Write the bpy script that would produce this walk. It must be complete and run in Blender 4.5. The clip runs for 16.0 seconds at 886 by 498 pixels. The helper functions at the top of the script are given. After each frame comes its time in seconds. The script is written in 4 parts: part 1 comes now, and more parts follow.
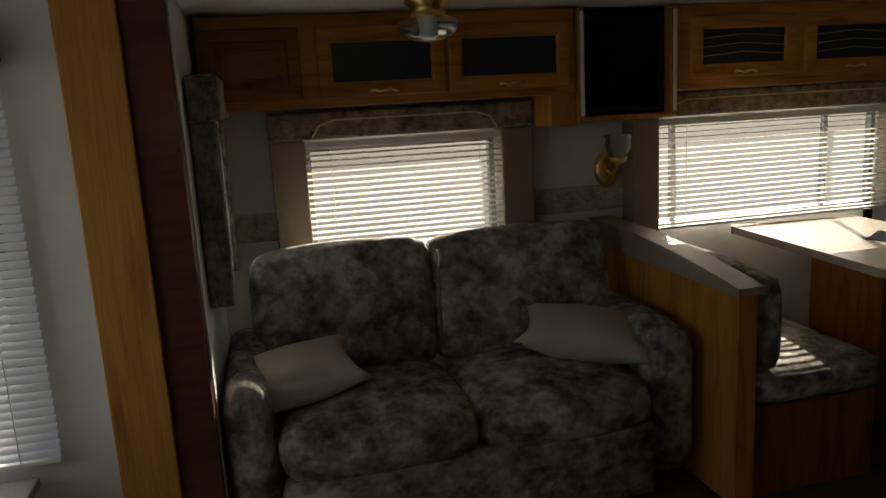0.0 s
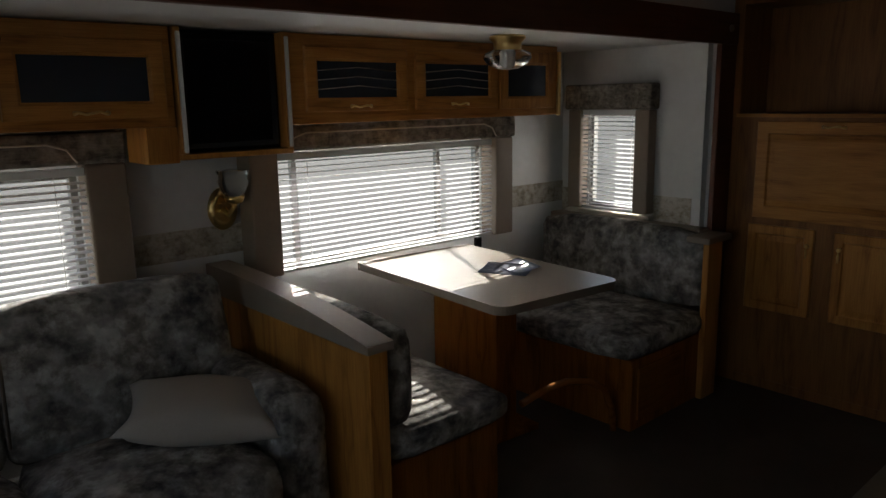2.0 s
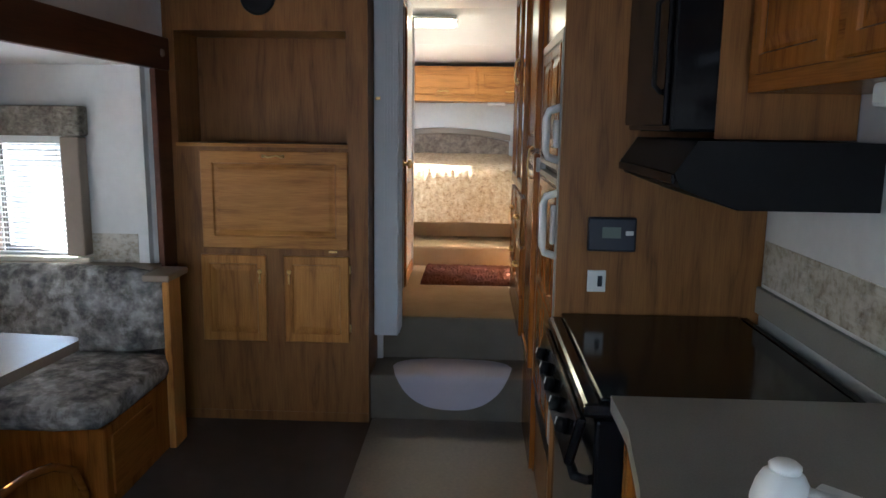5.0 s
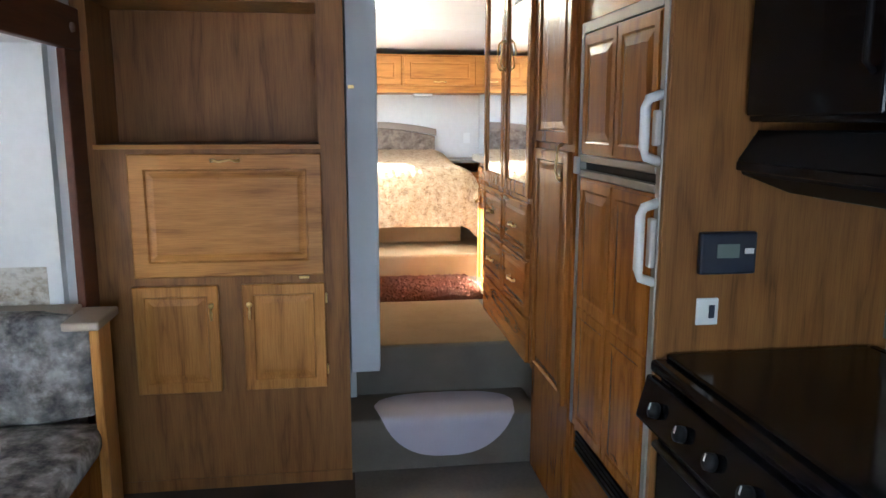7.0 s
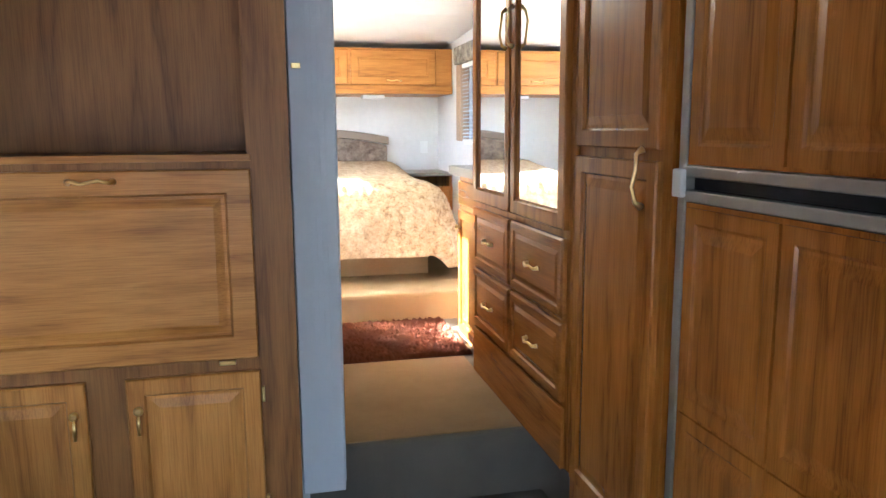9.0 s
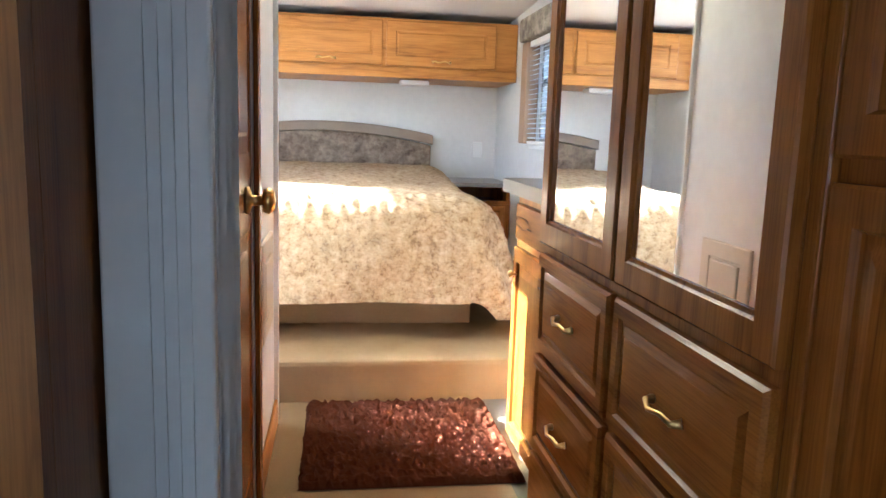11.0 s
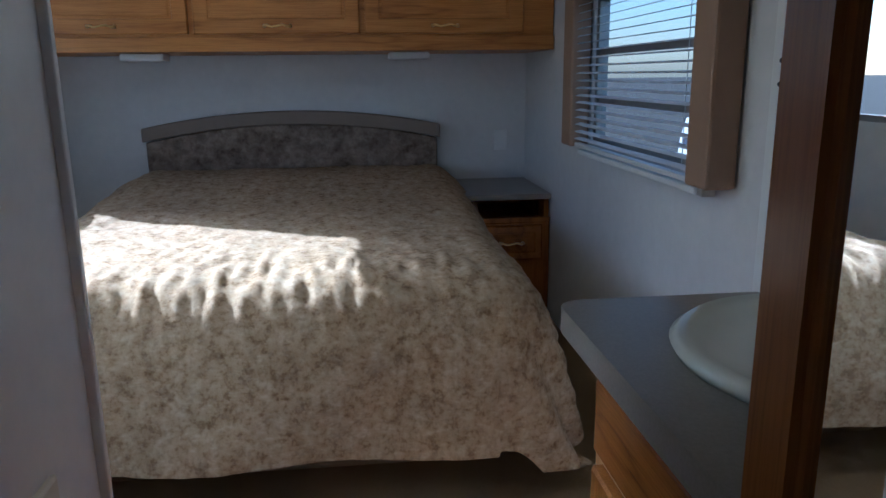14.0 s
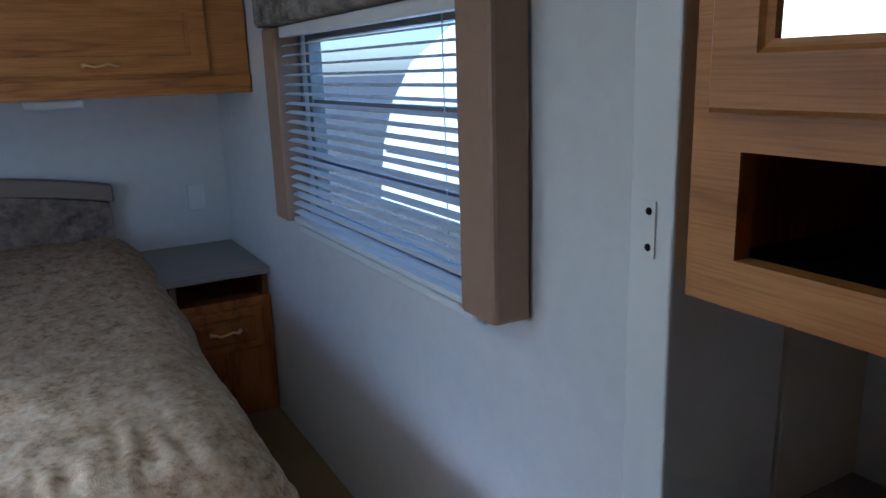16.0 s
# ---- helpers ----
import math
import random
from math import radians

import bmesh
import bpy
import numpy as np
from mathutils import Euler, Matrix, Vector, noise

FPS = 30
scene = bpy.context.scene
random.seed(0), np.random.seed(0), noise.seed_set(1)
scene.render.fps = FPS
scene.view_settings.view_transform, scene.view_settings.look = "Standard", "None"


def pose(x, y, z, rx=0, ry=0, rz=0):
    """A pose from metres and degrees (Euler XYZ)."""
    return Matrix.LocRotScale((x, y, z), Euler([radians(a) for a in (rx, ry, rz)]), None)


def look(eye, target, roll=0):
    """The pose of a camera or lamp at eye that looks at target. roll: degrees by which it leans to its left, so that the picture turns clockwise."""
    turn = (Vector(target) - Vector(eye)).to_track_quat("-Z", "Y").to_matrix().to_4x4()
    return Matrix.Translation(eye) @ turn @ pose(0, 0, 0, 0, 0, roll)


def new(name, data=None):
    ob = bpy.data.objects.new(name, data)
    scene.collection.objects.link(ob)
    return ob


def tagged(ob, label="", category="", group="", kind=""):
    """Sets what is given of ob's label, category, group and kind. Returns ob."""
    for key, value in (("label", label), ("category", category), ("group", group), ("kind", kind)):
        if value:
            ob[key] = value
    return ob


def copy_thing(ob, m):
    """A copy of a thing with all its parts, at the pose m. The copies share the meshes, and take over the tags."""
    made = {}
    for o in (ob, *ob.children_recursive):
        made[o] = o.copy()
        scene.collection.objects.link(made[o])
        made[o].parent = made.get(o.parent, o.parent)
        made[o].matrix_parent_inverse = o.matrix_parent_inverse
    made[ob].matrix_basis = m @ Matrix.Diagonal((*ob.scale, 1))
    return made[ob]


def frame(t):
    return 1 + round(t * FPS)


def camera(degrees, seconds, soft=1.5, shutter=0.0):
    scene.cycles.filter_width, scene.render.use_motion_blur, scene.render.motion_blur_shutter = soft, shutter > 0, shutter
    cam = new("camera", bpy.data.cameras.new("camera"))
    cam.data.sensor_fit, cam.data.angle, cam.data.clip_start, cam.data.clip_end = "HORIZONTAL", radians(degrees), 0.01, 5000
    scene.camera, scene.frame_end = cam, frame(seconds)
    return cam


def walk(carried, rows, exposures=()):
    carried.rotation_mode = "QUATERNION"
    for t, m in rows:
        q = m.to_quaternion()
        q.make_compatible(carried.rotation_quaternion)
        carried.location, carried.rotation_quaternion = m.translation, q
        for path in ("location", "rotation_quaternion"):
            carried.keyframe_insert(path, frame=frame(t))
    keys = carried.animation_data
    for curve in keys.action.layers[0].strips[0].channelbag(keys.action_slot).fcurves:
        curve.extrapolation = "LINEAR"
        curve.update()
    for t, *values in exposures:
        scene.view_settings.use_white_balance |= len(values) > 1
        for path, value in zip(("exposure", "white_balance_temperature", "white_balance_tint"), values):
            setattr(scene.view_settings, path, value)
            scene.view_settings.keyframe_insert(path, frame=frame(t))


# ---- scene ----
cam = camera(62.4, 16.0, 1.5)
PATH = [
    (0, (-0.317, -0.026, 1.426), (0.141, 1.881, 1.036), -3.2),
    (0.5, (-0.33, 0.093, 1.492), (0.244, 1.971, 1.115), -2.2),
    (1, (-0.241, 0.197, 1.522), (0.499, 2.013, 1.131), -1.4),
    (1.5, (-0.127, 0.207, 1.541), (0.793, 1.927, 1.102), -0.2),
    (2, (-0.085, 0.259, 1.509), (1.221, 1.719, 1.11), -1.0),
    (2.5, (-0.084, 0.256, 1.508), (1.474, 1.444, 1.106), -1.0),
    (3, (-0.074, 0.279, 1.549), (1.659, 1.201, 1.165), -1.3),
    (3.5, (-0.064, 0.299, 1.534), (1.803, 0.914, 1.166), -0.9),
    (4, (-0.063, 0.329, 1.538), (1.858, 0.735, 1.16), 0.2),
    (4.5, (-0.041, 0.457, 1.513), (1.917, 0.673, 1.168), 0.9),
    (7, (0.634, 1.146, 1.509), (2.585, 0.877, 1.162), 0.1),
    (7.5, (0.908, 1.21, 1.503), (2.842, 0.806, 1.198), 0.6),
    (8, (1.167, 1.251, 1.529), (3.091, 0.808, 1.208), -0.2),
    (8.5, (1.415, 1.227, 1.497), (3.335, 0.769, 1.178), -0.7),
    (11, (2.88, 0.864, 1.436), (4.835, 0.574, 1.125), 1.9),
    (11.5, (3.162, 0.807, 1.455), (5.121, 0.556, 1.142), 0.5),
    (12, (3.377, 0.756, 1.448), (5.351, 0.642, 1.149), 1.3),
    (12.5, (3.569, 0.702, 1.459), (5.544, 0.609, 1.154), 1.6),
    (13, (3.776, 0.69, 1.45), (5.747, 0.586, 1.123), 0.8),
    (13.5, (3.984, 0.689, 1.562), (5.935, 0.528, 1.151), 0.9),
    (14, (4.142, 0.633, 1.649), (6.075, 0.415, 1.186), -0.6),
    (14.5, (4.33, 0.547, 1.682), (6.252, 0.229, 1.232), -1.2),
    (15, (4.404, 0.524, 1.76), (6.292, 0.102, 1.251), -2.5),
    (15.5, (4.541, 0.525, 1.781), (6.378, -0.11, 1.311), -0.2),
    (16, (4.711, 0.501, 1.801), (6.405, -0.448, 1.322), -1.8),
]
EXPOSURES = [(0.0, 1.7, 7400, 10), (0.5, 1.65, 7000, 10), (1.0, 1.65, 6500, 10), (2.5, 1.75, 6100, 10), (3.5, 2.4, 5700, 10), (4.5, 3.4, 5400, 10), (7.0, 4.6, 5200, 10), (8.5, 4.8, 5200, 10), (11.0, 4.15, 5150, 10), (11.5, 3.75, 5100, 10), (12.0, 3.35, 5100, 10), (13.0, 2.17, 4700, 10), (14.0, 1.37, 4350, 10), (14.5, 1.35, 4250, 10), (15.2, 1.4, 4150, 10), (16.0, 1.8, 4150, 10)]
walk(cam, [(t, look(eye, target, roll)) for t, eye, target, roll in PATH], EXPOSURES)

# ---- world, sun and exposure ----
SUN_WAY = Vector((-0.50, -1.0, -0.60)).normalized()
world = bpy.data.worlds.new("sky")
scene.world = world
world.use_nodes = True
sky = world.node_tree.nodes.new("ShaderNodeTexSky")
sky.sky_type, sky.sun_disc = "NISHITA", False
sky.sun_elevation, sky.sun_rotation = radians(28), math.atan2(0.50, 1.0)
world.node_tree.links.new(sky.outputs[0], world.node_tree.nodes["Background"].inputs[0])
world.node_tree.nodes["Background"].inputs[1].default_value = 0.07
sun = new("sun", bpy.data.lights.new("sun", "SUN"))
sun.data.energy, sun.data.angle, sun.data.color = 5.0, radians(0.45), (1.0, 0.93, 0.82)
sun.matrix_world = look((0, 0, 0), SUN_WAY)
sun.location = (6, 12, 8)


def fill_light(at, towards, w, h, watts):
    l = new("rear_window_fill", bpy.data.lights.new("rear_window_fill", "AREA"))
    l.data.shape, l.data.size, l.data.size_y, l.data.energy, l.data.color = "RECTANGLE", w, h, watts, (0.86, 0.93, 1.0)
    l.matrix_world = look(at, towards)
    return l


fill_light((-2.46, 0.95, 1.35), (0, 0.95, 1.25), 1.5, 0.75, 1.0)      # fill lamp added at an assumed, unseen rear window behind the walker


# ---- helpers for building ----
def box(bm, x0, x1, y0, y1, z0, z1, bevel=0.0, seg=2):
    m = Matrix.Translation(((x0 + x1) / 2, (y0 + y1) / 2, (z0 + z1) / 2)) @ Matrix.Diagonal((abs(x1 - x0), abs(y1 - y0), abs(z1 - z0), 1))
    made = bmesh.ops.create_cube(bm, size=1, matrix=m)["verts"]
    if bevel:
        edges = {e for v in made for e in v.link_edges}
        bmesh.ops.bevel(bm, geom=list(edges), offset=bevel, segments=seg, profile=0.5, affect="EDGES")
    return bm


def boxes(*rows, bevel=0.0):
    bm = bmesh.new()
    for r in rows:
        box(bm, *r, bevel=bevel)
    return bm


def nested(w, h, profile, back=0.0):
    """A raised or recessed panel in the XZ plane that faces -Y: rings of (inset, depth towards the viewer)."""
    bm = bmesh.new()
    rings = []
    for inset, depth in [(0, back)] + list(profile):
        a, b = w / 2 - inset, h / 2 - inset
        rings.append([bm.verts.new((x, -depth, z)) for x, z in ((-a, -b), (a, -b), (a, b), (-a, b))])
    for p, q in zip(rings, rings[1:]):
        for i in range(4):
            j = (i + 1) % 4
            bm.faces.new((p[i], p[j], q[j], q[i]))
    bm.faces.new(rings[-1])
    bm.faces.new(rings[0][::-1])
    bmesh.ops.recalc_face_normals(bm, faces=bm.faces)
    return bm


def tube(points, r, sides=8, bm=None, ends=True):
    bm = bm or bmesh.new()
    pts = [Vector(p) for p in points]
    rings = []
    for i, p in enumerate(pts):
        d = (pts[min(i + 1, len(pts) - 1)] - pts[max(i - 1, 0)]).normalized()
        side = d.cross(Vector((0.13, 0.21, 0.97)) if abs(d.z) < 0.9 else Vector((1, 0.1, 0))).normalized()
        up = side.cross(d)
        rr = r[i] if isinstance(r, (list, tuple)) else r
        rings.append([bm.verts.new(p + rr * (math.cos(a) * side + math.sin(a) * up)) for a in (2 * math.pi * k / sides for k in range(sides))])
    for p, q in zip(rings, rings[1:]):
        for k in range(sides):
            n = (k + 1) % sides
            bm.faces.new((p[k], p[n], q[n], q[k])).smooth = True
    if ends:
        bm.faces.new(rings[0][::-1])
        bm.faces.new(rings[-1])
    return bm


def lathe(profile, at=(0, 0, 0), sides=24, axis="z", bm=None):
    """A turned body from rows of (radius, height)."""
    bm = bm or bmesh.new()
    rings = []
    for r, h in profile:
        ring = []
        for k in range(sides):
            a = 2 * math.pi * k / sides
            c, s = r * math.cos(a), r * math.sin(a)
            v = {"z": (c, s, h), "y": (c, h, s), "x": (h, c, s)}[axis]
            ring.append(bm.verts.new(Vector(at) + Vector(v)))
        rings.append(ring)
    for p, q in zip(rings, rings[1:]):
        for k in range(sides):
            n = (k + 1) % sides
            bm.faces.new((p[k], p[n], q[n], q[k])).smooth = True
    for ring in (rings[0], rings[-1]):
        if (ring[0].co - ring[sides // 2].co).length > 1e-4:
            bm.faces.new(ring)
    bmesh.ops.recalc_face_normals(bm, faces=bm.faces)
    return bm


def slab_with_holes(u0, u1, v0, v1, holes):
    """The rectangles that are left of u0..u1 by v0..v1 when the holes are cut out."""
    us = sorted({u0, u1, *[h[0] for h in holes], *[h[1] for h in holes]})
    vs = sorted({v0, v1, *[h[2] for h in holes], *[h[3] for h in holes]})
    for a, b in zip(us, us[1:]):
        for c, d in zip(vs, vs[1:]):
            if not any(h[0] <= a and b <= h[1] and h[2] <= c and d <= h[3] for h in holes):
                yield a, b, c, d


def welded(bm):
    """Boxes that touch face to face become one shell."""
    seen = {}
    for f in bm.faces:
        seen.setdefault(tuple(round(k, 4) for k in f.calc_center_median()), []).append(f)
    bmesh.ops.delete(bm, geom=[f for fs in seen.values() if len(fs) > 1 for f in fs], context="FACES_ONLY")
    bmesh.ops.remove_doubles(bm, verts=bm.verts, dist=0.0005)
    return bm


def soft_box(x0, x1, y0, y1, z0, z1, r, puff=0.0, seed=0.0, cuts=5):
    """A cushion: a box with round edges and slightly swollen, uneven faces."""
    bm = bmesh.new()
    box(bm, x0, x1, y0, y1, z0, z1)
    bmesh.ops.subdivide_edges(bm, edges=bm.edges[:], cuts=cuts, use_grid_fill=True)
    c = Vector(((x0 + x1) / 2, (y0 + y1) / 2, (z0 + z1) / 2))
    half = Vector((abs(x1 - x0) / 2, abs(y1 - y0) / 2, abs(z1 - z0) / 2))
    for v in bm.verts:
        q = v.co - c
        inner = Vector([max(-h + r, min(h - r, k)) for k, h in zip(q, half)])
        d = q - inner
        if d.length > 1e-6:
            q = inner + d.normalized() * r
        t = [q[k] / half[k] for k in range(3)]
        for k in range(3):
            o = [t[n] for n in range(3) if n != k]
            if abs(t[k]) > 0.6:
                q[k] += math.copysign(puff * max(0, 1 - o[0] ** 2) * max(0, 1 - o[1] ** 2), q[k])
        v.co = c + q + 0.006 * noise.noise_vector(v.co * 7 + Vector((seed, 0, 0)))
    for f in bm.faces:
        f.smooth = True
    return bm


def shifted(bm, m):
    bmesh.ops.transform(bm, matrix=m, verts=bm.verts)
    return bm


def joined(*bms):
    out = bmesh.new()
    for b in bms:
        me = bpy.data.meshes.new("join")
        b.to_mesh(me)
        out.from_mesh(me)
        b.free()
        bpy.data.meshes.remove(me)
    return out


def link(name, bm, material):
    me = bpy.data.meshes.new(name)
    bm.to_mesh(me)
    bm.free()
    me.materials.append(material)
    return new(name, me)


def part(name, bm, material, parent, label=""):
    ob = link(name, bm, material)
    ob.parent = parent
    if parent.type == "EMPTY":
        ob.matrix_parent_inverse = Matrix.Translation(-parent.location)
    return tagged(ob, label)


def thing(name, at, label, category, group="", kind=""):
    ob = new(name)
    ob.location = at
    ob.empty_display_size = 0.05
    return tagged(ob, label, category, group, kind)


def structure(name, bm, material, label="", category=""):
    return tagged(link(name, bm, material), label or name.replace("_", " "), category, kind="structure")


# ---- materials ----
def material(name, rough=0.6, metal=0.0):
    m = bpy.data.materials.new(name)
    m.use_nodes = True
    b = m.node_tree.nodes["Principled BSDF"]
    b.inputs["Roughness"].default_value, b.inputs["Metallic"].default_value = rough, metal
    return m, m.node_tree, b


def node(tree, kind, **values):
    n = tree.nodes.new(kind)
    for key, value in values.items():
        n.inputs[key.replace("_", " ")].default_value = value
    return n


def coords(tree, scale=(1, 1, 1), rot=(0, 0, 0)):
    c, mp = tree.nodes.new("ShaderNodeTexCoord"), tree.nodes.new("ShaderNodeMapping")
    mp.inputs["Scale"].default_value, mp.inputs["Rotation"].default_value = scale, rot
    tree.links.new(c.outputs["Object"], mp.inputs["Vector"])
    return mp.outputs["Vector"]


def ramp(tree, fac, stops):
    r = tree.nodes.new("ShaderNodeValToRGB")
    while len(r.color_ramp.elements) < len(stops):
        r.color_ramp.elements.new(0.5)
    for e, (p, c) in zip(r.color_ramp.elements, stops):
        e.position, e.color = p, (*c, 1)
    tree.links.new(fac, r.inputs["Fac"])
    return r.outputs["Color"]


def mixed(tree, fac, a, b, blend="MIX"):
    m = tree.nodes.new("ShaderNodeMix")
    m.data_type, m.blend_type = "RGBA", blend
    for sock, value in ((m.inputs[0], fac), (m.inputs[6], a), (m.inputs[7], b)):
        if isinstance(value, (int, float)):
            sock.default_value = value
        elif isinstance(value, tuple):
            sock.default_value = (*value, 1)
        else:
            tree.links.new(value, sock)
    return m.outputs[2]


def bump(tree, b, height, strength, distance=0.002):
    n = tree.nodes.new("ShaderNodeBump")
    n.inputs["Strength"].default_value, n.inputs["Distance"].default_value = strength, distance
    tree.links.new(height, n.inputs["Height"])
    tree.links.new(n.outputs[0], b.inputs["Normal"])


def noise_tex(tree, vec, scale, detail=4, rough=0.6):
    n = node(tree, "ShaderNodeTexNoise", Scale=scale, Detail=detail, Roughness=rough)
    tree.links.new(vec, n.inputs["Vector"])
    return n.outputs["Fac"]


def oak(name, dark, mid, light, along="z", rough=0.38):
    """Oak with cathedral grain that runs along one axis."""
    m, t, b = material(name, rough)
    b.inputs["Specular IOR Level"].default_value = 0.32
    sc = {"x": (1.1, 9, 9), "y": (9, 1.1, 9), "z": (9, 9, 1.1)}[along]
    v = coords(t, sc)
    warp = noise_tex(t, v, 1.4, 3, 0.5)
    thin = {"x": (3, 120, 120), "y": (120, 3, 120), "z": (120, 120, 3)}[along]
    fine = noise_tex(t, coords(t, thin), 2.6, 4, 0.65)
    wave = t.nodes.new("ShaderNodeMath")
    wave.operation = "MULTIPLY"
    t.links.new(warp, wave.inputs[0])
    wave.inputs[1].default_value = 6.5
    frac = t.nodes.new("ShaderNodeMath")
    frac.operation = "PINGPONG"
    frac.inputs[1].default_value = 1.0
    t.links.new(wave.outputs[0], frac.inputs[0])
    rings = ramp(t, frac.outputs[0], [(0.0, dark), (0.24, mid), (1.0, light)])
    pores = ramp(t, fine, [(0.36, tuple(0.42 * k for k in mid)), (0.56, light)])
    col = mixed(t, 0.36, rings, pores)
    tone = noise_tex(t, coords(t), 1.1, 2)
    col = mixed(t, 0.14, col, ramp(t, tone, [(0.3, tuple(0.7 * k for k in mid)), (0.7, light)]))
    t.links.new(col, b.inputs["Base Color"])
    bump(t, b, fine, 0.25, 0.001)
    return m


OAK = dict(dark=(0.22, 0.075, 0.011), mid=(0.40, 0.162, 0.028), light=(0.54, 0.25, 0.055))
oak_z, oak_x, oak_y = (oak("honey_oak_" + a, along=a, **OAK) for a in "zxy")
CHERRY = dict(dark=(0.13, 0.036, 0.005), mid=(0.25, 0.080, 0.010), light=(0.33, 0.122, 0.018))
red_z, red_x = (oak("red_oak_" + a, along=a, rough=0.25, **CHERRY) for a in "zx")
panel_z = oak("oak_print_panel", (0.125, 0.045, 0.009), (0.215, 0.088, 0.019), (0.285, 0.128, 0.032), "z", 0.45)
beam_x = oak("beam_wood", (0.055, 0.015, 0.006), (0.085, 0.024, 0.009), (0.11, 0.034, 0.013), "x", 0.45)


def plain(name, colour, rough=0.5, metal=0.0, grain=40.0, amount=0.12, relief=0.1):
    m, t, b = material(name, rough, metal)
    v = coords(t)
    f, g = noise_tex(t, v, grain, 4), noise_tex(t, v, 2.3, 3)
    lo, hi = tuple(k * (1 - amount) for k in colour), tuple(min(1, k * (1 + amount)) for k in colour)
    t.links.new(mixed(t, 0.5, ramp(t, f, [(0.3, lo), (0.7, hi)]), ramp(t, g, [(0.3, lo), (0.7, hi)])), b.inputs["Base Color"])
    bump(t, b, f, relief, 0.001)
    return m


wall_white = plain("mottled_vinyl_wallboard", (0.66, 0.66, 0.65), 0.55, grain=25, amount=0.07)
ceiling_white = plain("white_ceiling_panel", (0.74, 0.74, 0.73), 0.6, amount=0.04)
white_plastic = plain("white_plastic", (0.74, 0.75, 0.74), 0.35, amount=0.03, relief=0.02)
grey_plastic = plain("pale_grey_plastic", (0.52, 0.51, 0.48), 0.4, amount=0.05, relief=0.02)
navy_plastic = plain("dark_blue_plastic", (0.018, 0.022, 0.038), 0.4, amount=0.1, relief=0.02)
black_gloss = plain("black_enamel", (0.006, 0.006, 0.007), 0.12, amount=0.1, relief=0.0)
black_gloss.node_tree.nodes["Principled BSDF"].inputs["Specular IOR Level"].default_value = 0.2
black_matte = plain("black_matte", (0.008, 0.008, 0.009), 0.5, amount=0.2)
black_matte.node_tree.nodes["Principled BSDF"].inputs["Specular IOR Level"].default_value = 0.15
brass = plain("polished_brass", (0.82, 0.60, 0.24), 0.28, 1.0, amount=0.06, relief=0.0)
aged_brass = plain("antique_brass", (0.55, 0.40, 0.22), 0.3, 1.0, amount=0.15, relief=0.0)
alu = plain("brushed_grey_metal", (0.34, 0.33, 0.31), 0.42, 0.8, amount=0.1)
taupe = plain("taupe_vinyl", (0.25, 0.195, 0.145), 0.6, amount=0.08)
taupe_warm = plain("warm_taupe_vinyl", (0.30, 0.19, 0.115), 0.55, amount=0.08)
taupe_dark = plain("taupe_fabric", (0.20, 0.155, 0.115), 0.85, grain=180, amount=0.2, relief=0.4)
laminate = plain("stone_laminate", (0.22, 0.205, 0.18), 0.35, grain=220, amount=0.22, relief=0.0)
table_lam = plain("table_laminate", (0.23, 0.185, 0.135), 0.38, grain=160, amount=0.18, relief=0.0)
pillow_cloth = plain("beige_pillow_cloth", (0.42, 0.37, 0.31), 0.9, grain=260, amount=0.1, relief=0.4)
mat_cloth = plain("lavender_mat", (0.50, 0.46, 0.50), 0.95, grain=300, amount=0.12, relief=0.6)
sink_white = plain("cream_sink", (0.62, 0.66, 0.60), 0.15, amount=0.02, relief=0.0)
paper = plain("glossy_paper", (0.30, 0.32, 0.40), 0.3, amount=0.4, grain=30, relief=0.0)
accordion = plain("pleated_white_vinyl", (0.62, 0.66, 0.70), 0.45, amount=0.03, relief=0.02)
ivory = plain("ivory_panel", (0.60, 0.55, 0.45), 0.5, amount=0.04)


def carpet(name, lo, hi):
    m, t, b = material(name, 0.97)
    b.inputs["Specular IOR Level"].default_value = 0.08
    v = coords(t)
    f, g = noise_tex(t, v, 330, 3, 0.8), noise_tex(t, v, 5, 4)
    c = mixed(t, 0.45, ramp(t, f, [(0.3, lo), (0.7, hi)]), ramp(t, g, [(0.3, lo), (0.75, hi)]))
    t.links.new(c, b.inputs["Base Color"])
    bump(t, b, f, 0.9, 0.006)
    return m


carpet_tan = carpet("tan_carpet", (0.26, 0.175, 0.085), (0.42, 0.30, 0.165))
carpet_grey = carpet("grey_beige_carpet", (0.15, 0.13, 0.10), (0.25, 0.22, 0.17))
carpet_brown = carpet("dark_brown_carpet", (0.075, 0.055, 0.04), (0.13, 0.10, 0.075))
rug_brown = carpet("chenille_brown", (0.036, 0.009, 0.003), (0.110, 0.030, 0.010))
vinyl_floor = plain("worn_vinyl_floor", (0.15, 0.125, 0.095), 0.45, grain=60, amount=0.25)


